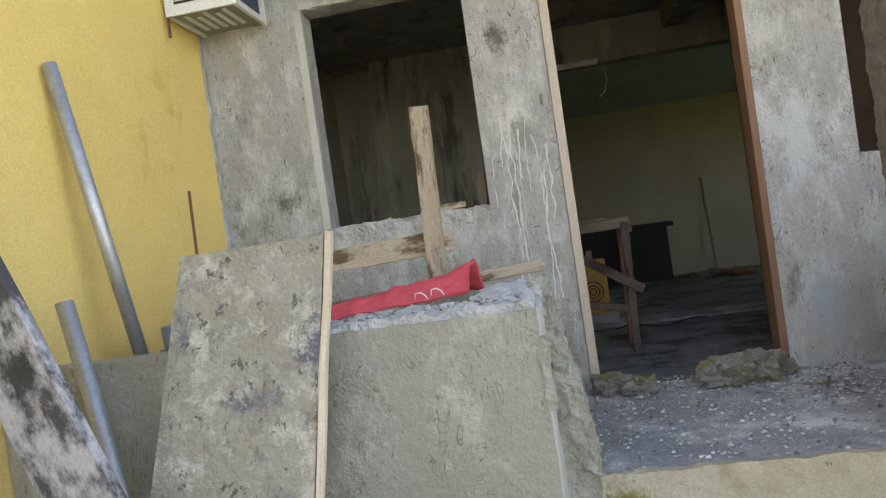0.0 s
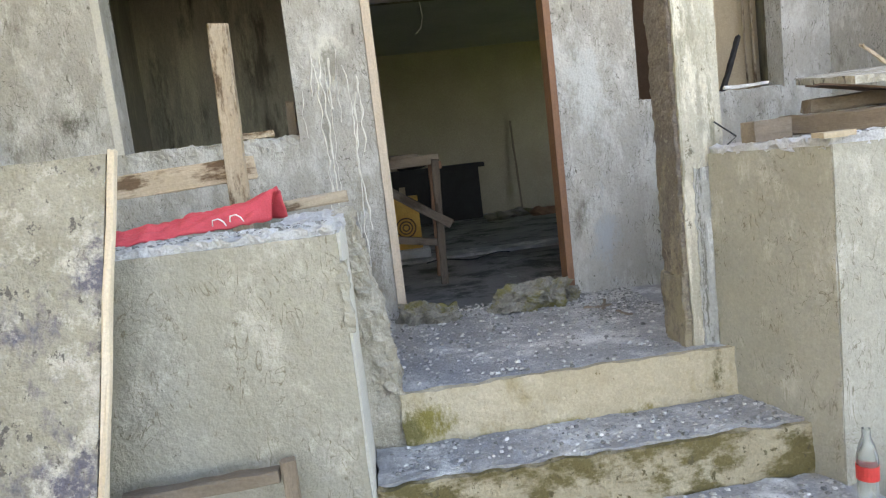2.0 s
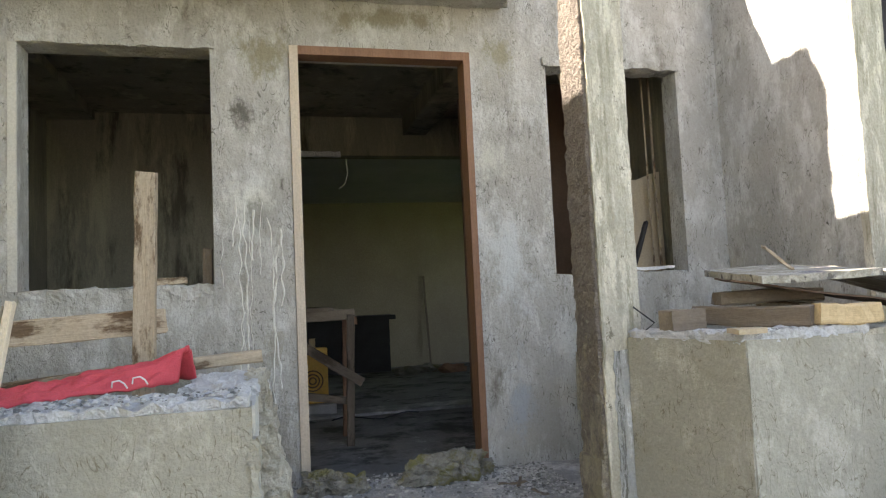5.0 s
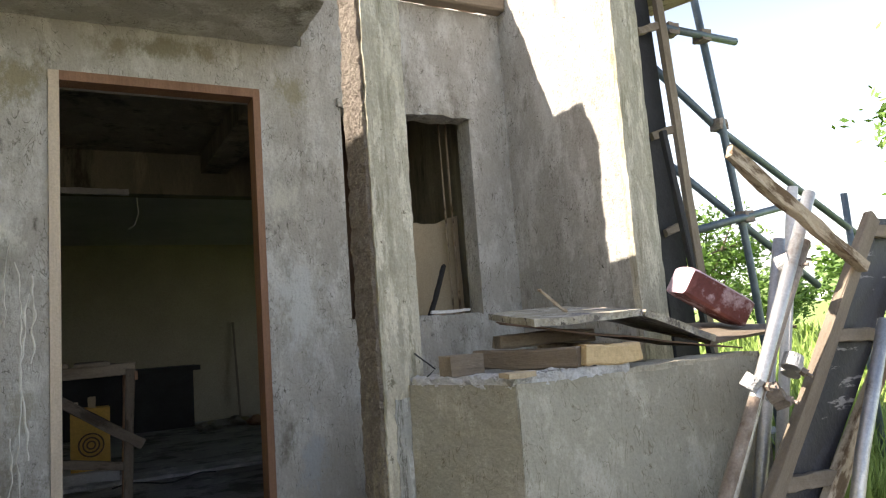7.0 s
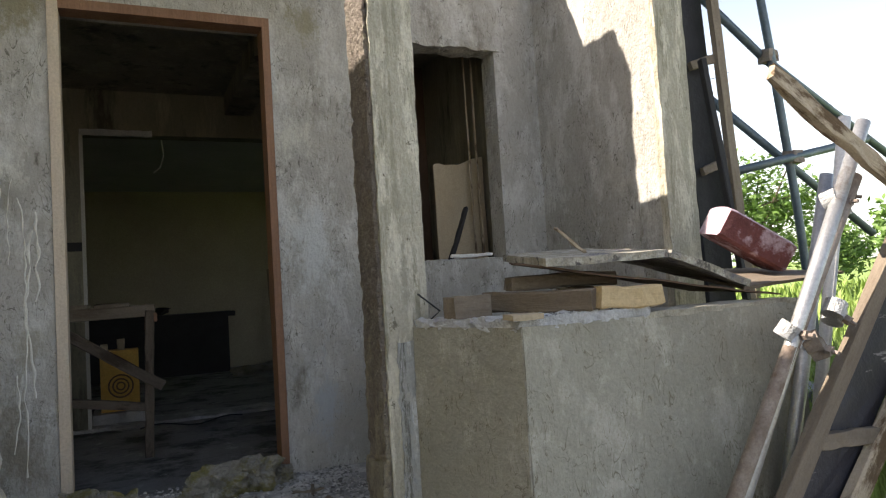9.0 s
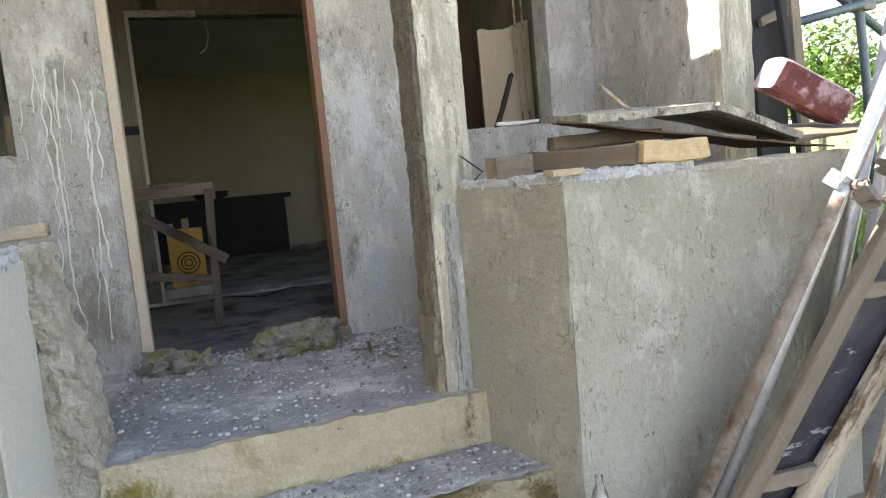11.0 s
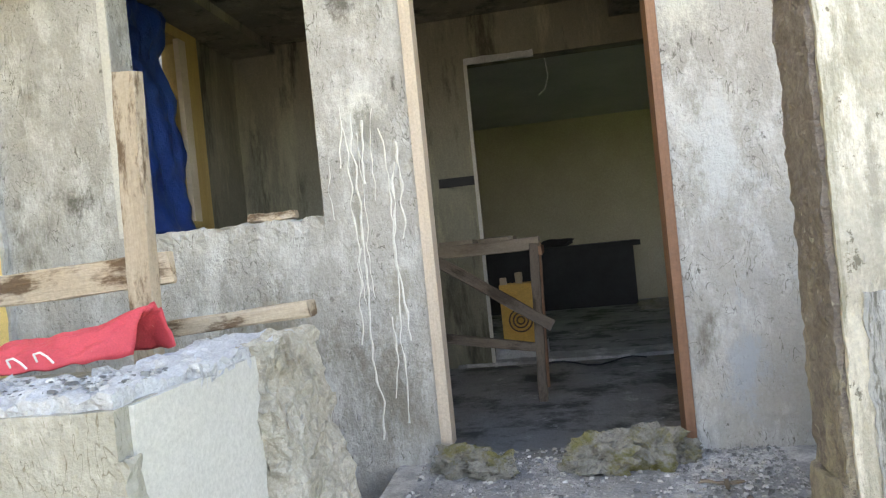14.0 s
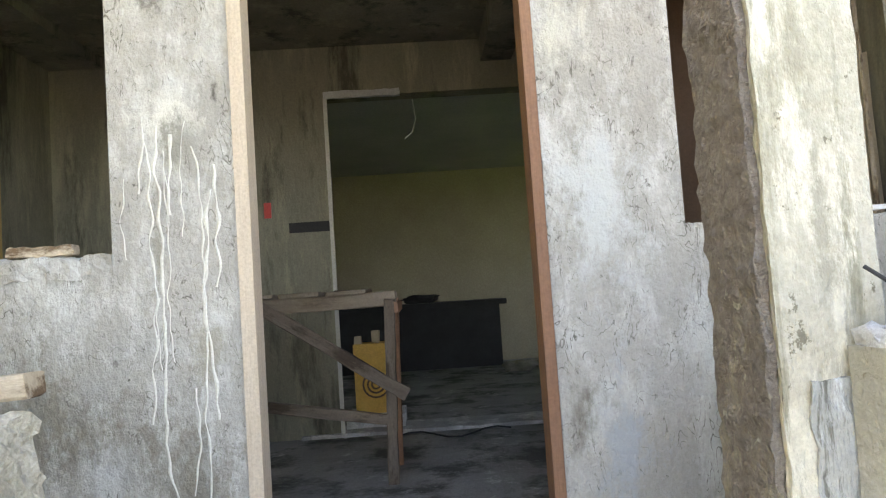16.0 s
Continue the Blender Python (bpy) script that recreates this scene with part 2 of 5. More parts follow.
M_BOARD = material("cement_caked_plywood", (0.30, 0.28, 0.22), (0.42, 0.40, 0.34), 5, 40, 0.92, 0.9, stain=(0.13, 0.125, 0.16), stain_at=(0.53, 0.63), stain_scale=(4, 4, 3), wash=(0.50, 0.48, 0.43), wash_at=(0.51, 0.60), wash_scale=(9, 9, 9), pit=(0.13, 0.12, 0.11), pit_at=(0.59, 0.62))
M_BURNT = material("burnt_plank", (0.03, 0.03, 0.035), (0.10, 0.10, 0.12), 5, 40, 0.7, 0.5, stain=(0.45, 0.44, 0.48), stain_at=(0.47, 0.60), stain_scale=(5, 9, 9))
M_STEEL = material("galvanised_pipe", (0.42, 0.43, 0.45), (0.60, 0.61, 0.62), 10, 60, 0.45, 0.2, metal=0.7, stain=(0.24, 0.20, 0.17), stain_at=(0.58, 0.72), stain_scale=(9, 9, 9))
M_RUST = material("rusty_pipe", (0.20, 0.15, 0.12), (0.42, 0.37, 0.34), 10, 60, 0.7, 0.4, metal=0.3, stain=(0.13, 0.07, 0.045), stain_scale=(8, 8, 8))
M_REBAR = material("rusty_rebar", (0.16, 0.07, 0.035), (0.26, 0.12, 0.06), 20, 90, 0.8, 0.4, metal=0.3)
M_SCAF = material("painted_scaffold_tube", (0.10, 0.14, 0.17), (0.20, 0.25, 0.28), 9, 60, 0.5, 0.2, metal=0.5, stain=(0.32, 0.32, 0.28), stain_at=(0.6, 0.72), stain_scale=(9, 9, 9))
M_RED = material("red_woven_sack", (0.50, 0.045, 0.065), (0.64, 0.08, 0.10), 6, 140, 0.65, 0.35, fine_mix=0.25, speck=(0.60, 0.25, 0.24), speck_at=0.74)
M_WHITE = material("white_paint", (0.66, 0.66, 0.66), (0.78, 0.78, 0.78), 3, 40, 0.5, 0.1, stain=(0.42, 0.38, 0.30), stain_at=(0.64, 0.75), stain_scale=(6, 6, 6), fine_mix=0.1)
M_NAVY = material("dark_blue_coil", (0.02, 0.03, 0.09), (0.05, 0.06, 0.13), 9, 60, 0.5, 0.3)
M_BLACK = material("black_stained_wood", (0.012, 0.012, 0.014), (0.03, 0.03, 0.035), 6, 40, 0.7, 0.3)
# near-black film with sharp-edged pale streaks
M_FORM = material("dark_film_plywood", (0.010, 0.010, 0.018), (0.028, 0.028, 0.042), 4, 40, 0.5, 0.3, stain=(0.26, 0.25, 0.26), stain_at=(0.60, 0.63), stain_scale=(4, 4, 16))
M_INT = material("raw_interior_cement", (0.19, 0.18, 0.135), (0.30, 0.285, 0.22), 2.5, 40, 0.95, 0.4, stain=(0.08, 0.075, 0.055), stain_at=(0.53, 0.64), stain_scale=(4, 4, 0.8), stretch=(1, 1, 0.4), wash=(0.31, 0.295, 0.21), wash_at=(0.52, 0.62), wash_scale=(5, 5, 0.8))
M_INTYEL = material("faded_ochre_wall", (0.36, 0.32, 0.235), (0.44, 0.395, 0.295), 2, 40, 0.9, 0.2)
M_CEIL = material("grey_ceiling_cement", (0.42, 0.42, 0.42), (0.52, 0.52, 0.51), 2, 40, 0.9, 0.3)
M_INTFLOOR = material("interior_cement_floor", (0.22, 0.22, 0.215), (0.38, 0.38, 0.37), 2.5, 40, 0.85, 0.7, stain=(0.08, 0.08, 0.075), stain_scale=(3, 3, 3), stain_at=(0.48, 0.6), wash=(0.5, 0.5, 0.49), wash_at=(0.58, 0.66), wash_scale=(4, 4, 4))
M_TARP = material("blue_tarpaulin", (0.012, 0.045, 0.24), (0.03, 0.09, 0.38), 5, 50, 0.35, 0.4, fine_mix=0.2)
M_FRAMEYEL = material("ochre_window_timber", (0.45, 0.31, 0.10), (0.58, 0.43, 0.18), 6, 45, 0.75, 0.3, stretch=(1, 1, 0.15))
M_PLY = material("light_plywood", (0.36, 0.29, 0.20), (0.46, 0.385, 0.28), 3, 50, 0.8, 0.2, stretch=(1, 1, 0.3), fine_mix=0.15)
M_BROWNPLY = material("dark_brown_board", (0.10, 0.06, 0.04), (0.16, 0.10, 0.07), 4, 50, 0.8, 0.2)
M_ORANGE = material("yellow_box_paint", (0.58, 0.34, 0.07), (0.68, 0.43, 0.11), 5, 50, 0.7, 0.2)
M_MAROON = material("maroon_painted_foam", (0.15, 0.045, 0.045), (0.24, 0.085, 0.085), 6, 40, 0.8, 0.5, stain=(0.55, 0.40, 0.46), stain_at=(0.53, 0.62), stain_scale=(7, 7, 7))
# paler pink copy of the maroon, highlight put into the colour
M_MAROONLIT = material("maroon_paint_lit", (0.42, 0.30, 0.37), (0.58, 0.47, 0.54), 6, 40, 0.8, 0.4, stain=(0.32, 0.10, 0.12), stain_at=(0.6, 0.7), stain_scale=(7, 7, 7))
M_GROUND = material("trodden_earth", (0.20, 0.17, 0.12), (0.32, 0.29, 0.23), 0.8, 14, 0.95, 0.6, stain=(0.13, 0.15, 0.06), stain_scale=(0.3, 0.3, 0.3), dist=0.03)
M_GRASS = material("meadow_grass", (0.16, 0.26, 0.045), (0.30, 0.40, 0.11), 0.7, 20, 0.7, 0.2, fine_mix=0.2)
M_LEAF = material("tree_leaves", (0.07, 0.16, 0.025), (0.15, 0.26, 0.055), 1.5, 20, 0.6, 0.2, fine_mix=0.3)
M_BARK = material("tree_bark", (0.10, 0.08, 0.06), (0.18, 0.15, 0.11), 8, 40, 0.95, 0.8, stretch=(1, 1, 0.2))
M_DRIP = material("white_lime_drips", (0.62, 0.62, 0.58), (0.74, 0.74, 0.70), 8, 60, 0.9, 0.4, fine_mix=0.2)
M_MOSSRUBBLE = material("rubble_concrete", (0.20, 0.19, 0.16), (0.38, 0.365, 0.33), 9, 60, 0.95, 1.0, stain=(0.17, 0.155, 0.06), stain_at=(0.50, 0.60), stain_scale=(6, 6, 8), fine_mix=0.5)
M_CRUMB = material("concrete_crumbs", (0.45, 0.45, 0.44), (0.62, 0.62, 0.61), 9, 60, 0.95, 0.5, island=True)
# for the unseen wall that keeps sun off the side window
M_SUNBLOCK = material("sun_block_wall", (0.5, 0.47, 0.40), (0.6, 0.57, 0.50), 1, 20, 0.9, 0.2)
M_ROOFTILE = material("brown_roofing", (0.16, 0.10, 0.08), (0.25, 0.17, 0.13), 3, 20, 0.9, 0.4)
M_GLASSBOTTLE = bpy.data.materials.new("clear_plastic")
M_GLASSBOTTLE.use_nodes = True
pb = M_GLASSBOTTLE.node_tree.nodes["Principled BSDF"]
pb.inputs["Transmission Weight"].default_value = 0.9
pb.inputs["Roughness"].default_value = 0.12
pb.inputs["Base Color"].default_value = (0.85, 0.9, 0.9, 1)
M_REDLABEL = material("red_label", (0.55, 0.04, 0.04), (0.62, 0.06, 0.05), 6, 40, 0.5, 0.05)


# ---- mesh helpers ----
def part(name, bm, mat, parent=None, label="", smooth=False):
    me = bpy.data.meshes.new(name)
    bm.normal_update()
    bm.to_mesh(me)
    bm.free()
    me.materials.append(mat)
    if smooth:
        me.polygons.foreach_set("use_smooth", [True] * len(me.polygons))
    ob = new(name, me)
    if parent:
        ob.parent = parent
        ob.matrix_parent_inverse = parent.matrix_basis.inverted()
    if label:
        ob["label"] = label
    return ob


def thing(name, at, label, category, group="", kind=""):
    ob = new(name)
    ob.empty_display_size = 0.1
    ob.location = at
    return tagged(ob, label, category, group, kind)


def box(bm, x0, x1, y0, y1, z0, z1):
    v = [bm.verts.new((x, y, z)) for z in (z0, z1) for y in (y0, y1) for x in (x0, x1)]
    for f in ((0, 2, 3, 1), (4, 5, 7, 6), (0, 1, 5, 4), (2, 6, 7, 3), (0, 4, 6, 2), (1, 3, 7, 5)):
        bm.faces.new([v[i] for i in f])
    return v


def boxes(*rows):
    bm = bmesh.new()
    for r in rows:
        box(bm, *r)
    return bm


def frame_at(p0, p1, up=(0, 0, 1)):
    """Axes of a bar from p0 to p1: x along it."""
    p0, p1 = Vector(p0), Vector(p1)
    x = (p1 - p0).normalized()
    y = Vector(up).cross(x)
    if y.length < 1e-4:
        y = Vector((0, 1, 0))
    y.normalize()
    z = x.cross(y)
    m = Matrix((x, y, z)).transposed().to_4x4()
    m.translation = p0
    return m, (p1 - p0).length


def bar(length, w, h, seed=0, wear=0.003, cuts=8):
    """A sawn timber along x, its edges a little worn and warped."""
    bm = bmesh.new()
    rnd = random.Random(seed)
    e = min(w, h) * 0.12
    prof = [(-w / 2 + e, -h / 2), (w / 2 - e, -h / 2), (w / 2, -h / 2 + e), (w / 2, h / 2 - e), (w / 2 - e, h / 2), (-w / 2 + e, h / 2), (-w / 2, h / 2 - e), (-w / 2, -h / 2 + e)]
    rings = []
    for i in range(cuts + 1):
        t = i / cuts
        sag = wear * math.sin(t * 5 + seed)
        rings.append([bm.verts.new((t * length + (rnd.uniform(-1, 1) * wear * 2 if i in (0, cuts) else 0), y + rnd.uniform(-wear, wear), z + sag + rnd.uniform(-wear, wear))) for y, z in prof])
    for a, b in zip(rings, rings[1:]):
        for k in range(8):
            bm.faces.new((a[k], b[k], b[(k + 1) % 8], a[(k + 1) % 8]))
    bm.faces.new(rings[0])
    bm.faces.new(rings[-1][::-1])
    bmesh.ops.recalc_face_normals(bm, faces=bm.faces)
    return bm


def timber(name, p0, p1, w, h, mat, parent=None, label="", up=(0, 0, 1), seed=0, wear=0.003):
    m, length = frame_at(p0, p1, up)
    if up[1] == 1:
        w, h = h, w
    ob = part(name, bar(length, w, h, seed, wear), mat, None, label)
    ob.matrix_basis = m
    if parent:
        ob.parent = parent
        ob.matrix_parent_inverse = parent.matrix_basis.inverted()
    return ob


def tube(name, pts, r, mat, parent=None, label="", sides=14, hollow=False):
    bm = bmesh.new()
    pts = [Vector(p) for p in pts]
    rings = []
    for i, p in enumerate(pts):
        d = (pts[min(i + 1, len(pts) - 1)] - pts[max(i - 1, 0)]).normalized()
        u = d.orthogonal().normalized() if i == 0 else (rings_u - d * rings_u.dot(d)).normalized()
        rings_u = u
        v = d.cross(u)
        rings.append([bm.verts.new(p + r * (math.cos(k * 2 * math.pi / sides) * u + math.sin(k * 2 * math.pi / sides) * v)) for k in range(sides)])
    for a, b in zip(rings, rings[1:]):
        for k in range(sides):
            bm.faces.new((a[k], a[(k + 1) % sides], b[(k + 1) % sides], b[k]))
    if hollow:
        for ring, sgn in ((rings[0], 1), (rings[-1], -1)):
            c = sum((v.co for v in ring), Vector()) / sides
            d = (pts[1] - pts[0]).normalized() if sgn == 1 else (pts[-1] - pts[-2]).normalized()
            inner = [bm.verts.new(c + (v.co - c) * 0.85) for v in ring]
            deep = [bm.verts.new(v.co + d * sgn * 0.06) for v in inner]
            for k in range(sides):
                bm.faces.new((ring[k], inner[k], inner[(k + 1) % sides], ring[(k + 1) % sides]))
                bm.faces.new((inner[k], deep[k], deep[(k + 1) % sides], inner[(k + 1) % sides]))
            bm.faces.new(deep)
    else:
        bm.faces.new(rings[0])
        bm.faces.new(rings[-1])
    bmesh.ops.recalc_face_normals(bm, faces=bm.faces)
    return part(name, bm, mat, parent, label, smooth=sides > 6)


def rough_box(x0, x1, y0, y1, z0, z1, step=0.03, amp=0.01, scale=12, seed=0, keep=()):
    """A box of broken concrete: its skin split finely and pushed about by noise."""
    bm = bmesh.new()
    n = [max(1, min(170, round((b - a) / step))) for a, b in ((x0, x1), (y0, y1), (z0, z1))]
    lo, size = Vector((x0, y0, z0)), Vector((x1 - x0, y1 - y0, z1 - z0))
    made = {}

    def vert(i, j, k):
        if (i, j, k) not in made:
            p = lo + Vector((size.x * i / n[0], size.y * j / n[1], size.z * k / n[2]))
            q = noise.noise_vector((p + Vector((seed, 0, 0))) * scale) + 0.5 * noise.noise_vector((p + Vector((0, seed, 0))) * scale * 2.3)
            for ax in keep:
                q["xyz".index(ax)] = 0
            made[i, j, k] = bm.verts.new(p + q * amp)
        return made[i, j, k]

    for a, b, c in ((0, 1, 2), (1, 2, 0), (2, 0, 1)):
        for end in (0, n[c]):
            for i in range(n[a]):
                for j in range(n[b]):
                    q = []
                    for di, dj in ((0, 0), (1, 0), (1, 1), (0, 1)):
                        key = [0, 0, 0]
                        key[a], key[b], key[c] = i + di, j + dj, end
                        q.append(vert(*key))
                    bm.faces.new(q if end else q[::-1])
    return bm


def lump(c, r, seed, squash=(1, 1, 1), amp=0.3, sub=3):
    bm = bmesh.new()
    bmesh.ops.create_icosphere(bm, subdivisions=sub, radius=1)
    for v in bm.verts:
        p = v.co.copy()
        k = 1 + amp * noise.noise(p * 1.6 + Vector((seed, seed * 2, 0))) + amp * 0.5 * noise.noise(p * 4 + Vector((0, seed, seed)))
        k += amp * 0.22 * noise.noise(p * 10 + Vector((seed, 0, seed))) + amp * 0.12 * noise.noise(p * 22)
        k *= 1.0 - 0.12 * max(abs(p.x), abs(p.y), abs(p.z)) ** 4
        v.co = Vector(c) + Vector((p.x * squash[0], p.y * squash[1], p.z * squash[2])) * r * k
    return bm


def wall_cells(bm, xs, zs, y0, y1, holes):
    """A wall along x, cut into butted blocks, without those that lie in holes (x0, x1, z0, z1)."""
    for xa, xb in zip(xs, xs[1:]):
        for za, zb in zip(zs, zs[1:]):
            cx, cz = (xa + xb) / 2, (za + zb) / 2
            if not any(h[0] < cx < h[1] and h[2] < cz < h[3] for h in holes):
                box(bm, xa, xb, y0, y1, za, zb)
    bmesh.ops.remove_doubles(bm, verts=bm.verts, dist=1e-4)
    seen = {}
    for f in list(bm.faces):
        seen.setdefault(tuple(sorted(v.index for v in f.verts)), []).append(f)
    bm.verts.index_update()
    seen = {}
    for f in bm.faces:
        seen.setdefault(tuple(sorted(v.index for v in f.verts)), []).append(f)
    bmesh.ops.delete(bm, geom=[f for fs in seen.values() if len(fs) > 1 for f in fs], context="FACES_ONLY")


# ---- setting: ground and house ----
GROUND = -0.60
bm = bmesh.new()
bmesh.ops.create_grid(bm, x_segments=60, y_segments=60, size=1)
for v in bm.verts:
    x, y = (math.copysign(abs(c) ** 3 * 900, c) for c in (v.co.x, v.co.y))
    d = math.hypot(x - 1, y + 1)
    v.co = Vector((x, y, GROUND + 0.03 * noise.noise(Vector((x, y, 0)) * 0.5) * min(1, d / 6)))
tagged(part("ground", bm, M_GROUND), "bare trodden earth round the unfinished house", "ground", kind="structure")

DOOR = (-0.03, 0.925, -0.6, 2.14)
WIN1 = (-1.26, -0.41, 0.93, 2.18)
WIN2 = (1.36, 2.17, 0.91, 2.06)
bm = bmesh.new()
wall_cells(bm, (-1.84, WIN1[0], WIN1[1], DOOR[0], DOOR[1], 1.36, 2.17, 2.44), (-0.6, WIN1[2] - 0.02, 2.10, 2.40), 0, 0.15,
           [(WIN1[0], WIN1[1], 0.91, 2.10), (DOOR[0], DOOR[1], -0.6, 2.10), (1.36, 2.17, 0.91, 2.10)])
facade = tagged(part("wall_front", bm, M_PLASTER), "bare grey cement plaster front wall with stains and darker and paler patches", "wall", kind="structure")
tagged(part("wall_upper", boxes((1.16, 2.438, 0.0, 0.15, 2.40, 2.76)), M_PLASTER), "plastered wall strip under the eave", "wall", kind="structure")
part("sill", rough_box(WIN1[0] + 0.002, WIN1[1] - 0.002, -0.002, 0.149, 0.87, 0.94, 0.015, 0.014, 20, 2), M_PLASTER, facade, "crumbled cement window sill")
part("sill", rough_box(1.365, 2.165, 0.002, 0.149, 0.86, 0.92, 0.015, 0.010, 20, 5), M_PLASTER, facade, "crumbled cement window sill")
part("lintel", rough_box(WIN1[0] - 0.03, WIN1[1] + 0.02, -0.012, 0.14, 2.10, 2.2, 0.02, 0.012, 14, 8), M_PLASTER, facade, "ragged window head")
part("lintel", rough_box(1.34, 2.20, -0.015, 0.14, 2.08, 2.12, 0.02, 0.012, 14, 9), M_PLASTER, facade, "ragged window head")
part("plaster_edge", boxes((-1.30, -1.262, -0.006, 0.0, 0.94, 2.1)), M_SMOOTH, facade, "smoothed plaster edge of the opening")

# lime drips down the wall beside the door
rnd = random.Random(5)
DRIPS = ((-0.37, 1.17, 0.92), (-0.295, 1.30, 0.42), (-0.262, 1.33, 0.04), (-0.24, 1.20, 0.60), (-0.15, 1.26, 0.10), (-0.12, 1.12, 0.42), (-0.20, 1.34, 0.98), (-0.315, 1.36, 1.12), (-0.09, 1.20, 0.82), (-0.28, 0.80, 0.58), (-0.175, 0.52, 0.2), (-0.22, 1.3, 1.05), (-0.25, 1.25, 1.0))
for i, (x, z0, z1) in enumerate(DRIPS):
    bm = bmesh.new()
    n = 44
    row = []
    for k in range(n + 1):
        z = z0 + (z1 - z0) * k / n
        xx = x + 0.03 * noise.noise(Vector((i * 3.1, z * 3.2, 0))) + 0.016 * noise.noise(Vector((i * 7, z * 13, 3)))
        w = max(0.0009, 0.0037 * (0.75 + 0.9 * noise.noise(Vector((i * 5, z * 16, 7))))) * (0.6 + 0.5 * (i % 3))
        row.append([bm.verts.new((xx + s * w, -0.001 - (0.003 if s == 0 else 0), z)) for s in (-1, 0, 1)])
    for a, b in zip(row, row[1:]):
        bm.faces.new((a[0], b[0], b[1], a[1]))
        bm.faces.new((a[1], b[1], b[2], a[2]))
    part("lime_drip", bm, M_DRIP, facade)

# side wall to the right with its end column
bm = bmesh.new()
prof = [(-0.95, -0.6), (3.0, -0.6), (3.0, 4.6), (0.4, 3.9), (-0.2, 3.75), (-0.95, 3.6)]
vs = [[bm.verts.new((x, y, z)) for y, z in prof] for x in (2.44, 2.6)]
bm.faces.new(vs[0][::-1])
bm.faces.new(vs[1])
for k in range(len(prof)):
    bm.faces.new((vs[0][k], vs[0][(k + 1) % 6], vs[1][(k + 1) % 6], vs[1][k]))
bmesh.ops.recalc_face_normals(bm, faces=bm.faces)
side = tagged(part("wall_right", bm, M_PLASTER), "tall grey plastered side wall, partly sunlit", "wall", kind="structure")
part("column", rough_box(2.435, 2.605, -1.0, -0.953, -0.6, 3.6, 0.05, 0.006, 10, 4), M_PILLAR, side, "raw concrete end column")

# eave timber above the second window
eave = thing("eave_beam", (1.8, -0.05, 2.75), "worn timber eave plate with a crumbling mortar top", "roof beam", kind="structure")
timber("plate", (1.16, -0.05, 2.80), (2.435, -0.05, 2.80), 0.09, 0.08, M_WOOD2, eave, seed=3)
part("mortar", rough_box(1.16, 2.43, -0.10, 0.15, 2.845, 2.90, 0.03, 0.015, 10, 3), M_ROOFTILE, eave, "broken dark roofing edge")

# concrete canopy slab over the door
canopy = tagged(part("canopy", rough_box(-1.835, 1.11, -0.56, 0.0, 2.385, 2.43, 0.06, 0.008, 8, 6), M_PLASTER), "thin raw concrete canopy slab over the door", "canopy", kind="structure")
part("slab_band", rough_box(-1.835, 1.06, -0.585, -0.553, 2.405, 2.475, 0.06, 0.005, 8, 7), M_SMOOTH, canopy, "pale slab edge band")
tagged(part("column_stub", rough_box(0.92, 1.14, -0.20, 0.08, 2.43, 3.26, 0.04, 0.02, 8, 8), M_ROUGH), "broken concrete column stub above the canopy", "column", kind="structure")

# porch pillar
pillar = thing("pillar", (1.11, -1.05, -0.2), "slender raw concrete porch pillar with a coarse brown flank", "pillar", kind="structure")
part("shaft", rough_box(1.035, 1.195, -1.15, -0.96, -0.42, 3.5, 0.02, 0.004, 14, 1), M_PILLAR, pillar, "streaked cast concrete")
part("coarse_flank", rough_box(1.020, 1.036, -1.138, -0.955, 0.2, 3.5, 0.011, 0.008, 34, 2), M_BROWNROUGH, pillar, "coarse brown broken concrete")
part("foot", rough_box(1.008, 1.036, -1.140, -0.95, -0.10, 0.2, 0.014, 0.010, 18, 3), M_BROWNROUGH, pillar, "sandy concrete foot")
part("splash", rough_box(1.075, 1.19, -1.156, -1.148, -0.42, 0.60, 0.014, 0.009, 22, 12), M_SPLASH, pillar, "pale cement splashes")

# porch floor and steps
tagged(part("porch_floor", rough_box(-0.2, -0.091, -0.90, 0.0, -0.6, -0.066, 0.04, 0.006, 9, 5), M_PORCH), "dusty concrete strip beside the broken wall end", "porch", kind="structure")
tagged(part("porch_floor", rough_box(-0.09, 1.44, -1.20, 0.0, -0.6, -0.065, 0.04, 0.006, 9, 1), M_PORCH), "dusty concrete porch slab strewn with crumbs", "porch", kind="structure")
tagged(part("step", rough_box(-0.088, 1.16, -1.23, -1.201, -0.6, -0.058, 0.02, 0.009, 13, 2), M_RISER), "sandy step edge with moss at one end", "step", kind="structure")
tagged(part("step", rough_box(-0.19, 1.28, -1.50, -1.231, -0.6, -0.245, 0.02, 0.011, 13, 3), M_PORCH), "dusty worn concrete step", "step", kind="structure")
tagged(part("step", rough_box(-0.19, 1.27, -1.53, -1.501, -0.6, -0.25, 0.02, 0.012, 13, 13), M_STEP), "mossy sandy riser of a worn step", "step", kind="structure")
tagged(part("step", rough_box(-0.19, 1.33, -1.84, -1.531, -0.6, -0.425, 0.02, 0.011, 13, 4), M_PORCH), "dusty worn concrete step", "step", kind="structure")
tagged(part("step", rough_box(-0.19, 1.31, -1.87, -1.841, -0.6, -0.43, 0.02, 0.012, 13, 14), M_STEP), "mossy sandy riser of a worn step", "step", kind="structure")

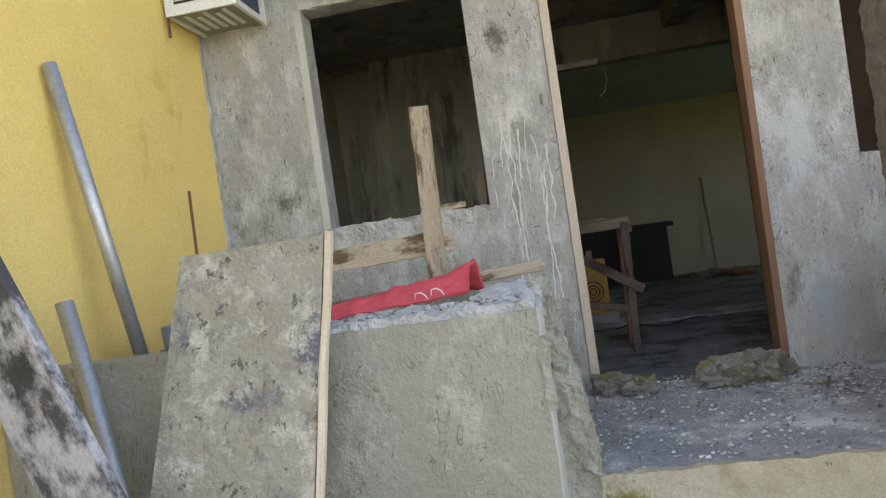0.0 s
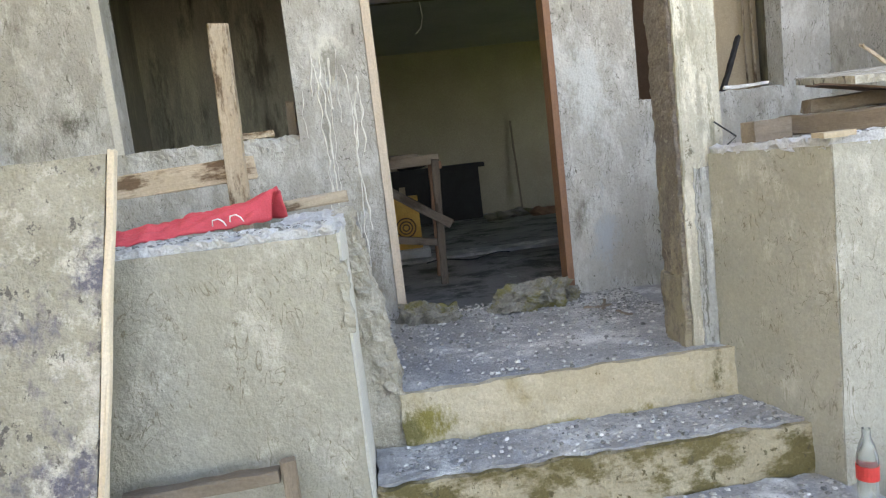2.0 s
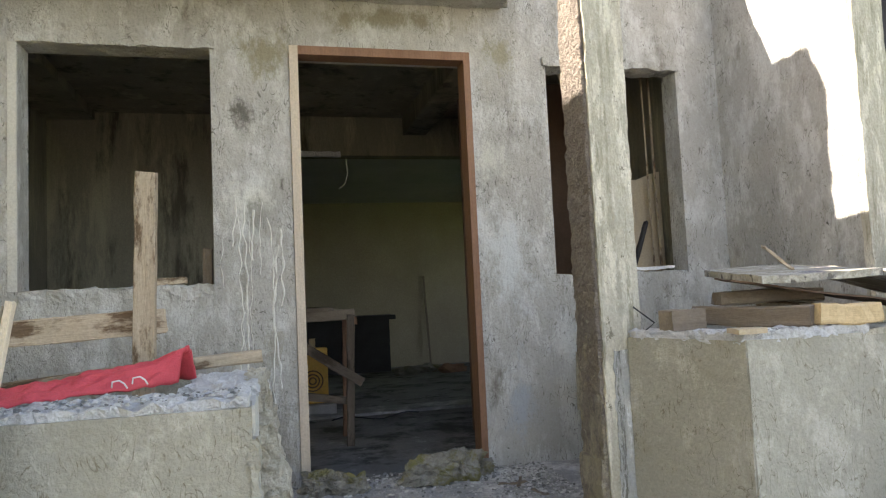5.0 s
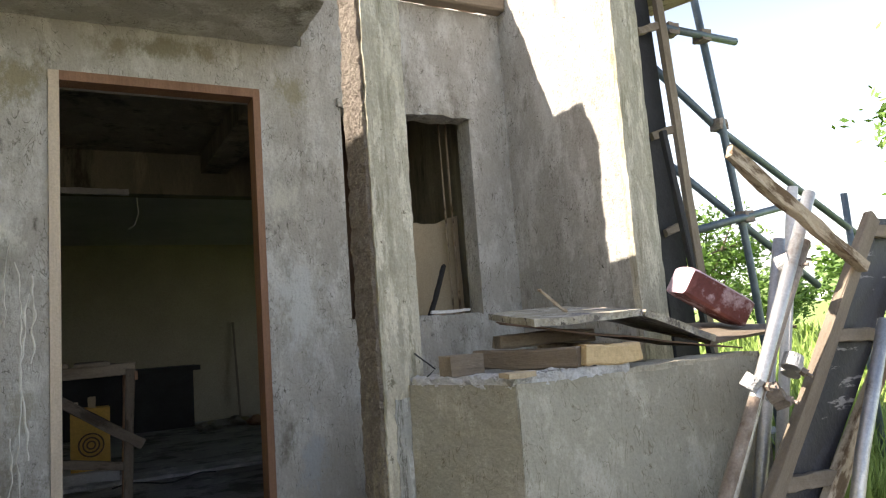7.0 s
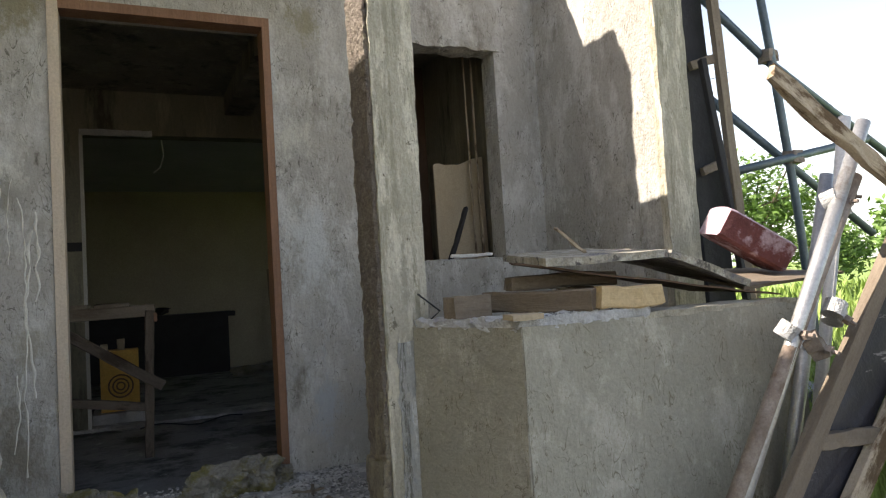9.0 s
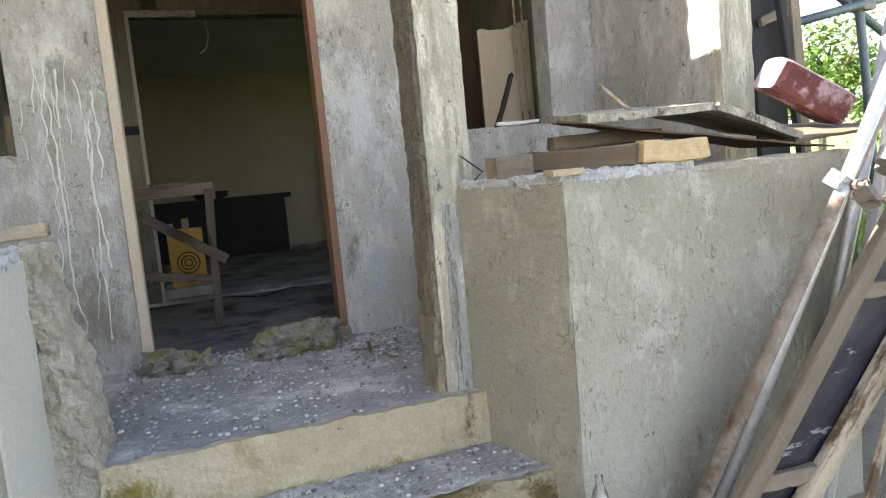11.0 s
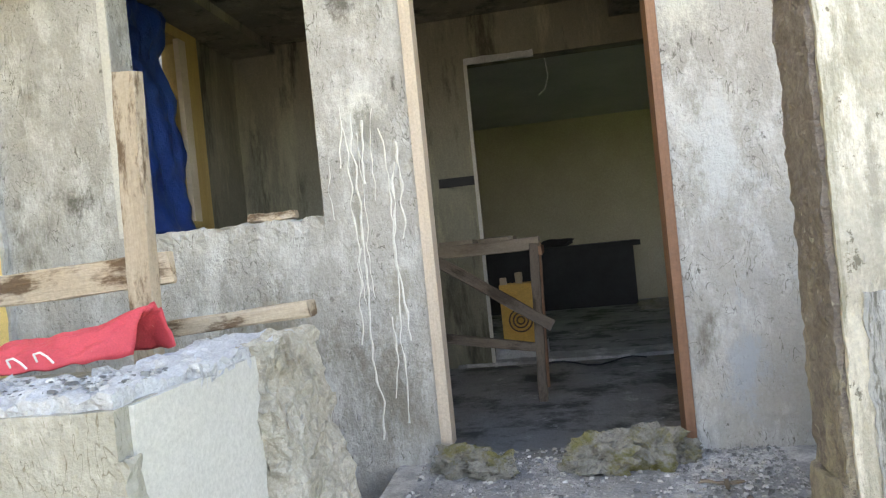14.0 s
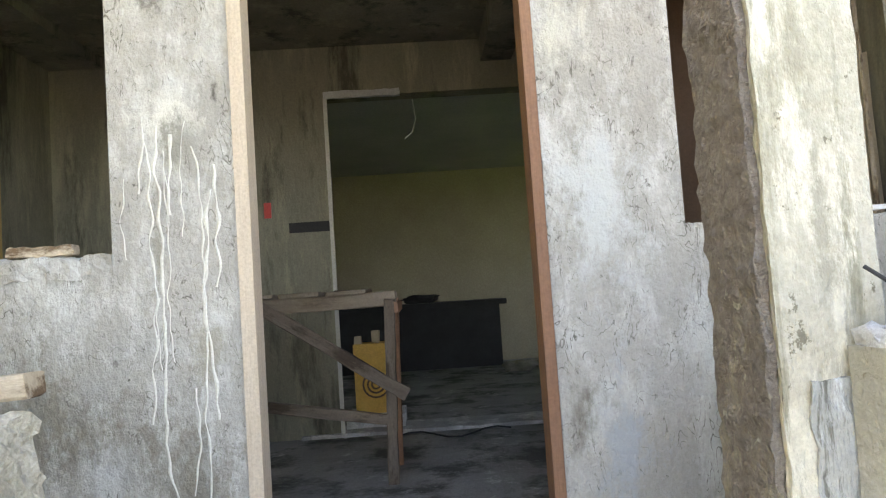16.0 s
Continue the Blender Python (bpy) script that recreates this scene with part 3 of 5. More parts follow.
# left planter wall
planter_l = thing("planter_wall_left", (-1.0, -1.4, GROUND), "sand-plastered planter wall with a broken end beside the steps", "planter", kind="structure")
part("front_panel", rough_box(-1.835, -0.203, -1.70, -1.58, -0.6, 0.575, 0.05, 0.003, 6, 21), M_PLANTER, planter_l)
part("end_panel", rough_box(-0.30, -0.196, -1.66, -1.02, -0.6, 0.575, 0.05, 0.003, 6, 22), M_SMOOTH, planter_l, "smooth pale rendered end")
part("broken_top", rough_box(-1.25, -0.215, -1.690, -1.46, 0.56, 0.595, 0.014, 0.018, 24, 23), M_DUST, planter_l, "crumbly whitish mortar top")
part("broken_top", rough_box(-0.40, -0.20, -1.46, -0.95, 0.56, 0.597, 0.014, 0.018, 24, 24), M_DUST, planter_l, "crumbly whitish mortar top")
bm = rough_box(0, 1, 0, 1, 0, 1, 0.013, 0.0, 1, 1)
for v in bm.verts:
    p = v.co.copy()
    z = -0.6 + 1.2 * p.z
    right = -0.068 - 0.115 * max(0, (z + 0.1) / 0.7) ** 1.3
    q = Vector((-0.24 + (right + 0.24) * p.x, -1.215 + 0.325 * p.y, z))
    v.co = q + noise.noise_vector(q * 13) * (0.016 if p.z > 0.45 and p.x > 0.4 else 0.005) + (noise.noise_vector(q * 30) * 0.017 + noise.noise_vector(q * 70) * 0.006) * (1 if p.z > 0.45 and p.x > 0.4 else 0.2)
part("chipped_seam", rough_box(-0.21, -0.188, -1.706, -1.665, 0.30, 0.50, 0.012, 0.012, 26, 27), M_PLANTER, planter_l, "chipped plaster along the corner")
part("broken_end", bm, M_ROUGH, planter_l, "jagged broken concrete end")
part("back_panel", boxes((-1.835, -0.3, -0.82, -0.72, -0.6, 0.5)), M_PLANTER, planter_l)
tagged(part("planter_fill", rough_box(-1.83, -0.305, -1.578, -0.82, 0.2, 0.44, 0.06, 0.02, 5, 25), M_ROUGH), "rubble and mortar fill in the planter", "rubble", kind="structure")

# right planter wall
planter_r = thing("planter_wall_right", (1.8, -1.5, GROUND), "sand-plastered planter wall with a crumbly whitish top", "planter", kind="structure")


def slab_between(p, q, thick, z0, z1, seed, step=0.05, amp=0.003):
    d = Vector((q[0] - p[0], q[1] - p[1], 0))
    bm = rough_box(0, d.length, 0, thick, z0, z1, step, amp, 24 if amp > 0.01 else 7, seed)
    bmesh.ops.transform(bm, matrix=Matrix.Translation((p[0], p[1], 0)) @ Matrix.Rotation(math.atan2(d.y, d.x), 4, "Z"), verts=bm.verts)
    return bm


part("front_panel", slab_between((1.278, -1.64), (2.46, -1.60), 0.12, -0.6, 0.65, 31), M_PLANTER, planter_r)
part("end_panel", slab_between((1.13, -1.16), (1.275, -1.636), 0.12, -0.6, 0.648, 32), M_PLANTER, planter_r)
part("broken_top", slab_between((1.27, -1.635), (1.75, -1.625), 0.12, 0.645, 0.675, 33, 0.014, 0.016), M_DUST, planter_r, "crumbly whitish mortar top")
part("broken_top", slab_between((1.75, -1.625), (2.45, -1.60), 0.12, 0.645, 0.665, 36, 0.018, 0.008), M_ROUGH, planter_r, "mossy crumbled top")
part("broken_top", slab_between((1.135, -1.16), (1.275, -1.62), 0.12, 0.643, 0.672, 34, 0.014, 0.016), M_DUST, planter_r, "crumbly whitish mortar top")
part("side_panel", boxes((2.34, 2.46, -1.47, -1.01, -0.6, 0.63)), M_PLANTER, planter_r)
tagged(part("planter_fill", rough_box(1.44, 2.335, -1.45, -0.0, 0.2, 0.5, 0.06, 0.02, 5, 35), M_ROUGH), "rubble and earth fill in the planter", "rubble", kind="structure")

# neighbour's yellow house; unseen height and roof are added to shade the porch
house = thing("neighbour_house", (-4, -2.5, GROUND), "yellow painted neighbouring house wall, paint worn", "house", kind="structure")
part("wall", boxes((-6.0, -1.84, -4.6, 0.15, -0.6, 4.2)), M_YELLOW, house)
part("roof", boxes((-6.1, -1.78, -4.7, 0.2, 4.2, 4.35)), M_ROOFTILE, house)
bm = rough_box(-1.846, -1.826, -0.03, -0.001, -0.2, 2.36, 0.03, 0.012, 9, 41)
part("plaster_seam", bm, M_PLASTER, house, "ragged plaster seam at the corner")

# interior
tagged(part("floor", boxes((-1.8, 5.0, 0.15, 6.6, -0.65, -0.12), (-0.03, 0.925, 0.0, 0.15, -0.65, -0.075)), M_INTFLOOR), "stained grey cement floor indoors", "floor", kind="structure")
tagged(part("floor_patch", rough_box(-0.3, 1.6, 2.32, 2.62, -0.15, -0.095, 0.05, 0.01, 6, 43), M_PORCH), "raised dusty screed strip on the floor", "floor", kind="structure")
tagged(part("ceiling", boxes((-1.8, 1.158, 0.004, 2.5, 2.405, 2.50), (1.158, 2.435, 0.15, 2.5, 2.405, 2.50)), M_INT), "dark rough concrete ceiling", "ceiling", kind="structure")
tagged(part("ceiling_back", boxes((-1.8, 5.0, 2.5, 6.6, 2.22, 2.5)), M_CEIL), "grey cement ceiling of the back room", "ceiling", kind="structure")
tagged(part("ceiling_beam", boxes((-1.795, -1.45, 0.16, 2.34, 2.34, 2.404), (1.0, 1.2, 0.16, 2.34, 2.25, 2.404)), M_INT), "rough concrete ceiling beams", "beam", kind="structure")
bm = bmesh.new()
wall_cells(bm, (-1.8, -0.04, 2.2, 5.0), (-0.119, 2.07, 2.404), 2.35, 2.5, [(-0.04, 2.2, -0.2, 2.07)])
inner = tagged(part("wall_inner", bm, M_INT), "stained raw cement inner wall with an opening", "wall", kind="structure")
part("corner_bead", boxes((-0.045, -0.02, 2.335, 2.349, -0.11, 2.06)), M_SMOOTH, inner, "pale edge of the opening")
part("edge_chip", rough_box(-0.04, 0.455, 2.325, 2.36, 2.055, 2.10, 0.02, 0.006, 14, 44), M_DUST, inner, "pale chipped lintel edge")
part("socket_slot", boxes((-0.305, -0.046, 2.338, 2.349, 1.195, 1.26)), M_BLACK, inner, "dark chased slot")
part("red_mark", boxes((-0.46, -0.415, 2.34, 2.349, 1.30, 1.40)), M_REDLABEL, inner, "red painted mark")
tagged(part("wall_back", boxes((-1.8, 5.0, 6.3, 6.45, -0.12, 2.22)), M_INTYEL), "faded ochre back wall", "wall", kind="structure")
bm = bmesh.new()
box(bm, -1.95, -1.8, 0.15, 0.7, -0.6, 2.55)
box(bm, -1.95, -1.8, 1.75, 6.45, -0.6, 2.55)
box(bm, -1.95, -1.8, 0.7, 1.75, -0.6, 1.05)
box(bm, -1.95, -1.8, 0.7, 1.75, 2.34, 2.55)
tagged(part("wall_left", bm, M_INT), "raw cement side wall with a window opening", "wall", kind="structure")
# unseen, added to block the sun outside the side window
tagged(part("wall_outer_left", boxes((-2.45, -2.35, 0.16, 3.2, -0.6, 4.2)), M_SUNBLOCK), "unseen wall added to keep sun off the side window", "wall", kind="structure")
# unseen wall; the opening is added to brighten the back room
tagged(part("wall_far_right", boxes((5.0, 5.15, 2.35, 3.0, -0.6, 2.5), (5.0, 5.15, 4.8, 6.45, -0.6, 2.5), (5.0, 5.15, 3.0, 4.8, -0.6, 0.5), (5.0, 5.15, 3.0, 4.8, 2.1, 2.5)), M_INT), "unseen raw cement wall, its wide opening added to let daylight in", "wall", kind="structure")
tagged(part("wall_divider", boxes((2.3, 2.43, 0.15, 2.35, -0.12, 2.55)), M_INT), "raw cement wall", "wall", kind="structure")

# door frame
door = thing("door_1", (0.45, 0.05, 0), "empty doorway with a red-brown timber frame", "door frame", kind="structure")
part("jamb", boxes((-0.028, 0.016, -0.012, 0.09, 0.0, 2.135)), M_JAMBPALE, door, "pale raw timber jamb")
part("jamb", boxes((0.887, 0.922, -0.012, 0.11, -0.02, 2.135)), M_JAMB, door)
part("head", boxes((0.016, 0.887, -0.012, 0.09, 2.09, 2.135)), M_JAMB, door)


# ---- things on the porch and planters ----
def rubble(c, r, seed, squash):
    return tagged(part("rubble_lump", lump(c, r, seed, squash, 0.6, 5), M_MOSSRUBBLE), "broken mossy concrete lump lying on the porch", "rubble", "rubble at the door")


rubble((0.07, -0.13, -0.02), 0.085, 1, (1.2, 0.8, 0.75))
rubble((0.185, -0.19, -0.03), 0.07, 2, (1.2, 0.8, 0.75))
rubble((0.57, -0.17, -0.01), 0.105, 3, (1.25, 0.75, 0.75))
rubble((0.74, -0.14, 0.0), 0.10, 4, (1.15, 0.75, 0.9))
rubble((0.85, -0.10, -0.03), 0.06, 9, (1.2, 0.8, 0.8))

# crumbs of concrete strewn on porch and steps
rnd = random.Random(11)
verts, faces = [], []


def crumb(x, y, z, s):
    n = len(verts)
    for dx, dy, dz in ((-1, -1, -0.3), (1, -1, -0.3), (1, 1, -0.3), (-1, 1, -0.3), (-0.6, -0.7, 0.6), (0.7, -0.5, 0.7), (0.6, 0.6, 0.5), (-0.6, 0.6, 0.6)):
        verts.append((x + s * dx * rnd.uniform(0.5, 1.2), y + s * dy * rnd.uniform(0.5, 1.2), z + s * dz * rnd.uniform(0.6, 1)))
    for f in ((4, 5, 6, 7), (0, 1, 5, 4), (1, 2, 6, 5), (2, 3, 7, 6), (3, 0, 4, 7)):
        faces.append([n + i for i in f])


for _ in range(6000):
    k = rnd.random()
    if k < 0.55:
        x, y, z = rnd.uniform(-0.1, 1.2), -1.18 * rnd.random() ** 1.7, -0.06
    elif k < 0.7:
        x, y, z = rnd.uniform(0.85, 1.2), rnd.uniform(-0.6, -0.02), -0.06
    elif k < 0.82:
        x, y, z = rnd.uniform(-0.15, 1.25), rnd.uniform(-1.49, -1.25), -0.24
    elif k < 0.92:
        x, y, z = rnd.uniform(-0.15, 1.3), rnd.uniform(-1.8, -1.55), -0.42
    else:
        x, y, z = rnd.uniform(0.0, 0.9), rnd.uniform(-0.1, 0.14), -0.07
    crumb(x, y, z, 0.002 + 0.009 * rnd.random() ** 4)
for _ in range(900):
    side_l = rnd.random() < 0.5
    if side_l:
        x, y, z = rnd.uniform(-1.2, -0.22), rnd.uniform(-1.67, -1.47), 0.600
    else:
        x, y, z = rnd.uniform(1.3, 1.75), rnd.uniform(-1.62, -1.52), 0.675
    crumb(x, y, z, 0.003 + 0.008 * rnd.random() ** 3)
me = bpy.data.meshes.new("concrete_crumbs")
me.from_pydata(verts, [], faces)
me.materials.append(M_CRUMB)
tagged(new("concrete_crumbs", me), "loose whitish concrete crumbs on porch and steps", "rubble", kind="stuff")

for p0, p1 in (((0.93, -0.42, -0.055), (0.90, -0.55, 0.02)), ((0.97, -0.5, -0.055), (1.0, -0.62, -0.05)), ((0.86, -0.35, -0.055), (0.99, -0.38, -0.05))):
    tagged(timber("wood_splinter", p0, p1, 0.012, 0.008, M_WOOD2, seed=2), "small weathered wood splinter on the porch", "debris", "splinters on the porch")

# nailed timber post with its cross pieces above the left planter
stand = thing("timber_post", (-0.52, -1.0, 0.44), "weathered upright timber nailed to a cross piece in the planter", "post")
timber("upright", (-0.568, -1.03, 0.44), (-0.545, -1.03, 1.29), 0.04, 0.068, M_WOOD, stand, up=(0, 1, 0), seed=1)
timber("cross_piece", (-1.25, -0.995, 0.765), (-0.495, -0.995, 0.79), 0.03, 0.085, M_WOOD, stand, seed=2)
ends = thing("timber_beam", (-0.6, -0.84, 0.6), "grey weathered timber lying along the planter", "timber")
timber("beam", (-1.25, -0.86, 0.565), (-0.19, -0.85, 0.645), 0.07, 0.045, M_WOOD, ends, seed=5)

# red sack
bm = bmesh.new()
bmesh.ops.create_grid(bm, x_segments=80, y_segments=40, size=1)
for v in bm.verts:
    u, w = v.co.x, v.co.y
    along = (u + 1) / 2
    half = 0.135 - 0.05 * along + 0.012 * math.sin(9 * along)
    crown = max(0.0, 1 - abs(w) ** 2.2) * (1 - 0.75 * max(0.0, -u) ** 5)
    ridge = abs(noise.noise(Vector((u * 2.2 + w, w * 1.6, 1)))) * 0.035 + abs(noise.noise(Vector((u * 6 - w * 2, w * 3, 4)))) * 0.016
    lift = 0.02 + 0.075 * along + 0.02 * max(0.0, u - 0.75) * 4
    pinch = 1 - 0.5 * max(0.0, u - 0.82) * 5
    v.co = Vector((-1.02 + 0.62 * along + 0.02 * w * along, -1.50 + 0.24 * along + w * half * pinch, 0.600 + (lift + ridge - 0.025) * crown + 0.012 * along + 0.012 * noise.noise(Vector((u * 9, w * 5, 9)))))
sack = tagged(part("sack", bm, M_RED, smooth=True), "red woven plastic sack lying on the broken wall top", "sack")
sol = sack.modifiers.new("thickness", "SOLIDIFY")
sol.thickness = 0.006
for dx, dz in ((0.0, 0.0), (0.05, 0.006)):
    c = Vector((-0.57 + dx, -1.475 + 0.2 * dx, 0.625 + dz))
    tube("drawstring", [c, c + Vector((0.004, -0.012, 0.016)), c + Vector((0.022, -0.016, 0.019)), c + Vector((0.034, -0.014, 0.010)), c + Vector((0.040, -0.006, -0.004))], 0.0022, M_WHITE, sack, "white thread", 5)

# cement-caked board leaning on the planter wall
board = thing("shuttering_board", (-1.2, -1.95, GROUND), "cement-caked plywood board leaning on the planter wall", "board")
tl, tr, br, bl = Vector((-1.172, -1.715, 0.845)), Vector((-0.745, -1.715, 0.848)), Vector((-0.865, -2.18, -0.6)), Vector((-1.335, -2.18, -0.6))
bm = bmesh.new()
nrm = (tr - tl).cross(bl - tl).normalized()
if nrm.y > 0:
    nrm = -nrm
grid = [[None] * 9 for _ in range(17)]
back = [[None] * 9 for _ in range(17)]
for i in range(17):
    for j in range(9):
        a, b = i / 16, j / 8
        p = (tl * (1 - b) + tr * b) * (1 - a) + (bl * (1 - b) + br * b) * a
        p += Vector((0, 0, 0.008)) * noise.noise(p * 20) * (i in (0, 16))
        grid[i][j] = bm.verts.new(p + nrm * (0.018 + 0.003 * noise.noise(p * 12)))
        back[i][j] = bm.verts.new(p)
for i in range(16):
    for j in range(8):
        bm.faces.new((grid[i][j], grid[i + 1][j], grid[i + 1][j + 1], grid[i][j + 1]))
        bm.faces.new((back[i][j], back[i][j + 1], back[i + 1][j + 1], back[i + 1][j]))
for i in range(16):
    for j in (0, 8):
        bm.faces.new((grid[i][j], back[i][j], back[i + 1][j], grid[i + 1][j]))
for j in range(8):
    for i in (0, 16):
        bm.faces.new((grid[i][j], grid[i][j + 1], back[i][j + 1], back[i][j]))
bmesh.ops.recalc_face_normals(bm, faces=bm.faces)
part("sheet", bm, M_BOARD, board)
timber("edge_batten", br + Vector((0.012, 0.004, 0)) + nrm * 0.012, tr + Vector((0.012, 0.004, 0.01)) + nrm * 0.012, 0.018, 0.026, M_PALE, board, "pale softwood edge batten", up=nrm, seed=7)

# bits in front of the left planter wall
tagged(timber("short_plank", (-0.83, -1.80, -0.035), (-0.43, -1.80, -0.03), 0.05, 0.035, M_WOOD2, seed=4), "short dusty plank leaning by the planter", "plank")
tagged(timber("short_stake", (-0.405, -1.80, -0.60), (-0.40, -1.80, 0.01), 0.03, 0.04, M_WOOD2, up=(0, 1, 0), seed=6), "short grey stake standing by the planter", "stake")

# pipes and planks against the yellow wall
tagged(tube("steel_pipe", [(-1.66, -1.20, 0.44), (-1.808, -1.29, 1.62)], 0.026, M_STEEL, hollow=True, sides=18), "galvanised steel pipe leaning on the yellow wall", "pipe", "leaning pipes")
tagged(tube("steel_pipe", [(-1.285, -1.80, -0.6), (-1.553, -1.728, 0.77)], 0.026, M_STEEL, hollow=True, sides=18), "short galvanised steel pipe leaning on the planter wall", "pipe", "leaning pipes")
tagged(tube("rebar", [(-1.57, -0.9, 0.40), (-1.555, -0.9, 1.14)], 0.006, M_REBAR, sides=8), "upright rusty reinforcing bar", "rebar")
tagged(timber("burnt_plank", (-0.93, -2.12, -0.58), (-1.66, -2.03, 1.10), 0.03, 0.20, M_BURNT, up=(0.1, 1, 0), seed=8), "black and whitish scorched plank leaning on the wall", "plank")
tagged(timber("light_plank", (-1.17, -2.16, -0.58), (-1.75, -2.10, 0.75), 0.03, 0.12, M_WOOD, up=(0.1, 1, 0), seed=9), "rough light timber leaning on the wall", "plank")
bm = bmesh.new()
bmesh.ops.create_cone(bm, cap_ends=True, segments=28, radius1=0.085, radius2=0.10, depth=0.18)
top = max(bm.faces, key=lambda f: f.calc_center_median().z)
bmesh.ops.inset_individual(bm, faces=[top], thickness=0.008)
for v in top.verts:
    v.co.z -= 0.10
bmesh.ops.translate(bm, vec=(-1.52, -1.12, 0.53), verts=bm.verts)
tagged(part("bucket", bm, material("grey_blue_plastic", (0.20, 0.23, 0.30), (0.32, 0.35, 0.42), 6, 40, 0.6, 0.2, stain=(0.5, 0.5, 0.5), stain_scale=(8, 8, 8)), smooth=False), "dusty grey-blue bucket in the planter", "bucket")
tagged(part("wall_sign", boxes((-1.838, -1.825, -0.93, -0.77, 2.03, 2.25)), M_WHITE), "white plate fixed to the yellow wall", "sign")

# air conditioner
ac = thing("air_conditioner", (-1.62, -0.2, 2.03), "white window air conditioner with louvred flank in the corner", "air conditioner")
x0, x1, y0, y1, z0, z1 = -1.815, -1.45, -0.38, -0.002, 2.06, 2.42
case = part("case", boxes((x0, x0 + 0.02, y0, y1, z0, z1), (x1 - 0.02, x1, y0, y0 + 0.03, z0, z1), (x1 - 0.02, x1, y1 - 0.03, y1, z0, z1), (x1 - 0.02, x1, y0 + 0.03, y1 - 0.03, z0, z0 + 0.03),
     (x0 + 0.02, x1 - 0.02, y0, y1, z1 - 0.02, z1), (x0 + 0.02, x1 - 0.02, y0, y0 + 0.015, z0, z0 + 0.03), (x0 + 0.02, x1 - 0.02, y0 + 0.004, y0 + 0.015, z0 + 0.03, z1 - 0.02)), M_WHITE, ac)
part("base_pan", boxes((x0 + 0.02, x1 - 0.02, y0 + 0.015, y1, z0 + 0.012, z0 + 0.022)), M_PLANTER, ac, "stained base pan")
part("coil", boxes((x1 - 0.035, x1 - 0.021, y0 + 0.03, y1 - 0.03, z0 + 0.03, z1 - 0.03)), M_NAVY, ac, "dark blue coil")
for g in range(2):
    for k in range(6):
        part("louvre", boxes((x0 + 0.05 + g * 0.15, x0 + 0.16 + g * 0.15, y0 - 0.003, y0 + 0.003, z0 + 0.055 + k * 0.018, z0 + 0.064 + k * 0.018)), M_BLACK, case, "dark louvre slot")
part("bracket", boxes((x0, x0 + 0.01, y0 + 0.0, y0 + 0.012, z0 - 0.10, z0 - 0.001)), M_REBAR, ac, "rusty bracket end")
for k in range(5):
    part("pan_rib", rough_box(x0 + 0.06 + 0.05 * k, x0 + 0.085 + 0.05 * k, y0 + 0.06 + 0.04 * (k % 2), y1 - 0.08, z0 + 0.006, z0 + 0.0115, 0.03, 0.001, 9, k), M_WHITE, ac, "pressed rib")

# ---- things on the right planter ----
pal = thing("pallet_frame", (1.6, -1.45, 0.675), "rough timber frame lying on the planter wall", "timber frame")
# the front rail's yellow light is in its colour
timber("front_rail", (1.572, -1.605, 0.715), (1.80, -1.62, 0.712), 0.05, 0.068, M_WOODLIT, pal, "timber rail coloured as if lit yellow", seed=2)
timber("side_rail", (1.568, -1.595, 0.712), (1.40, -1.19, 0.712), 0.05, 0.068, M_WOOD2, pal, seed=3)
timber("side_rail", (1.79, -1.59, 0.712), (1.86, -0.98, 0.712), 0.05, 0.068, M_WOOD, pal, seed=4)
timber("cross_rail", (1.48, -1.22, 0.775), (1.90, -1.25, 0.775), 0.07, 0.05, M_WOOD2, pal, seed=5)
tagged(part("offcut", rough_box(1.20, 1.33, -1.36, -1.27, 0.672, 0.745, 0.02, 0.004, 12, 7), M_WOOD2), "grey timber offcut on the planter wall", "offcut")
tagged(part("wood_chip", rough_box(1.24, 1.34, -1.66, -1.60, 0.672, 0.688, 0.02, 0.004, 12, 7), M_PLY), "small pale wood chip on the wall corner", "offcut")


def sheet(name, corners, thick, mat, nu=16, nv=8, seed=0, ragged=0.01):
    bm = bmesh.new()
    a, b, c, d = (Vector(p) for p in corners)
    n = (b - a).cross(d - a).normalized()
    up, dn = [], []
    for i in range(nu + 1):
        for j in range(nv + 1):
            u, v = i / nu, j / nv
            p = (a * (1 - u) + b * u) * (1 - v) + (d * (1 - u) + c * u) * v
            edge = i in (0, nu) or j in (0, nv)
            if edge:
                p = p + (a + c - 2 * p) * 0.5 * ragged * noise.noise(p * 14 + Vector((seed, 0, 0)))
            p = p + n * 0.006 * noise.noise(p * 6 + Vector((seed, 0, 0)))
            up.append(bm.verts.new(p + n * thick))
            dn.append(bm.verts.new(p))
    w = nv + 1
    for i in range(nu):
        for j in range(nv):
            k = i * w + j
            bm.faces.new((up[k], up[k + w], up[k + w + 1], up[k + 1]))
            bm.faces.new((dn[k], dn[k + 1], dn[k + w + 1], dn[k + w]))
    for i in range(nu):
        for j in (0, nv):
            k = i * w + j
            bm.faces.new((up[k], up[k + w], dn[k + w], dn[k]))
    for j in range(nv):
        for i in (0, nu):
            k = i * w + j
            bm.faces.new((up[k], up[k + 1], dn[k + 1], dn[k]))
    bmesh.ops.recalc_face_normals(bm, faces=bm.faces)
    return part(name, bm, mat)


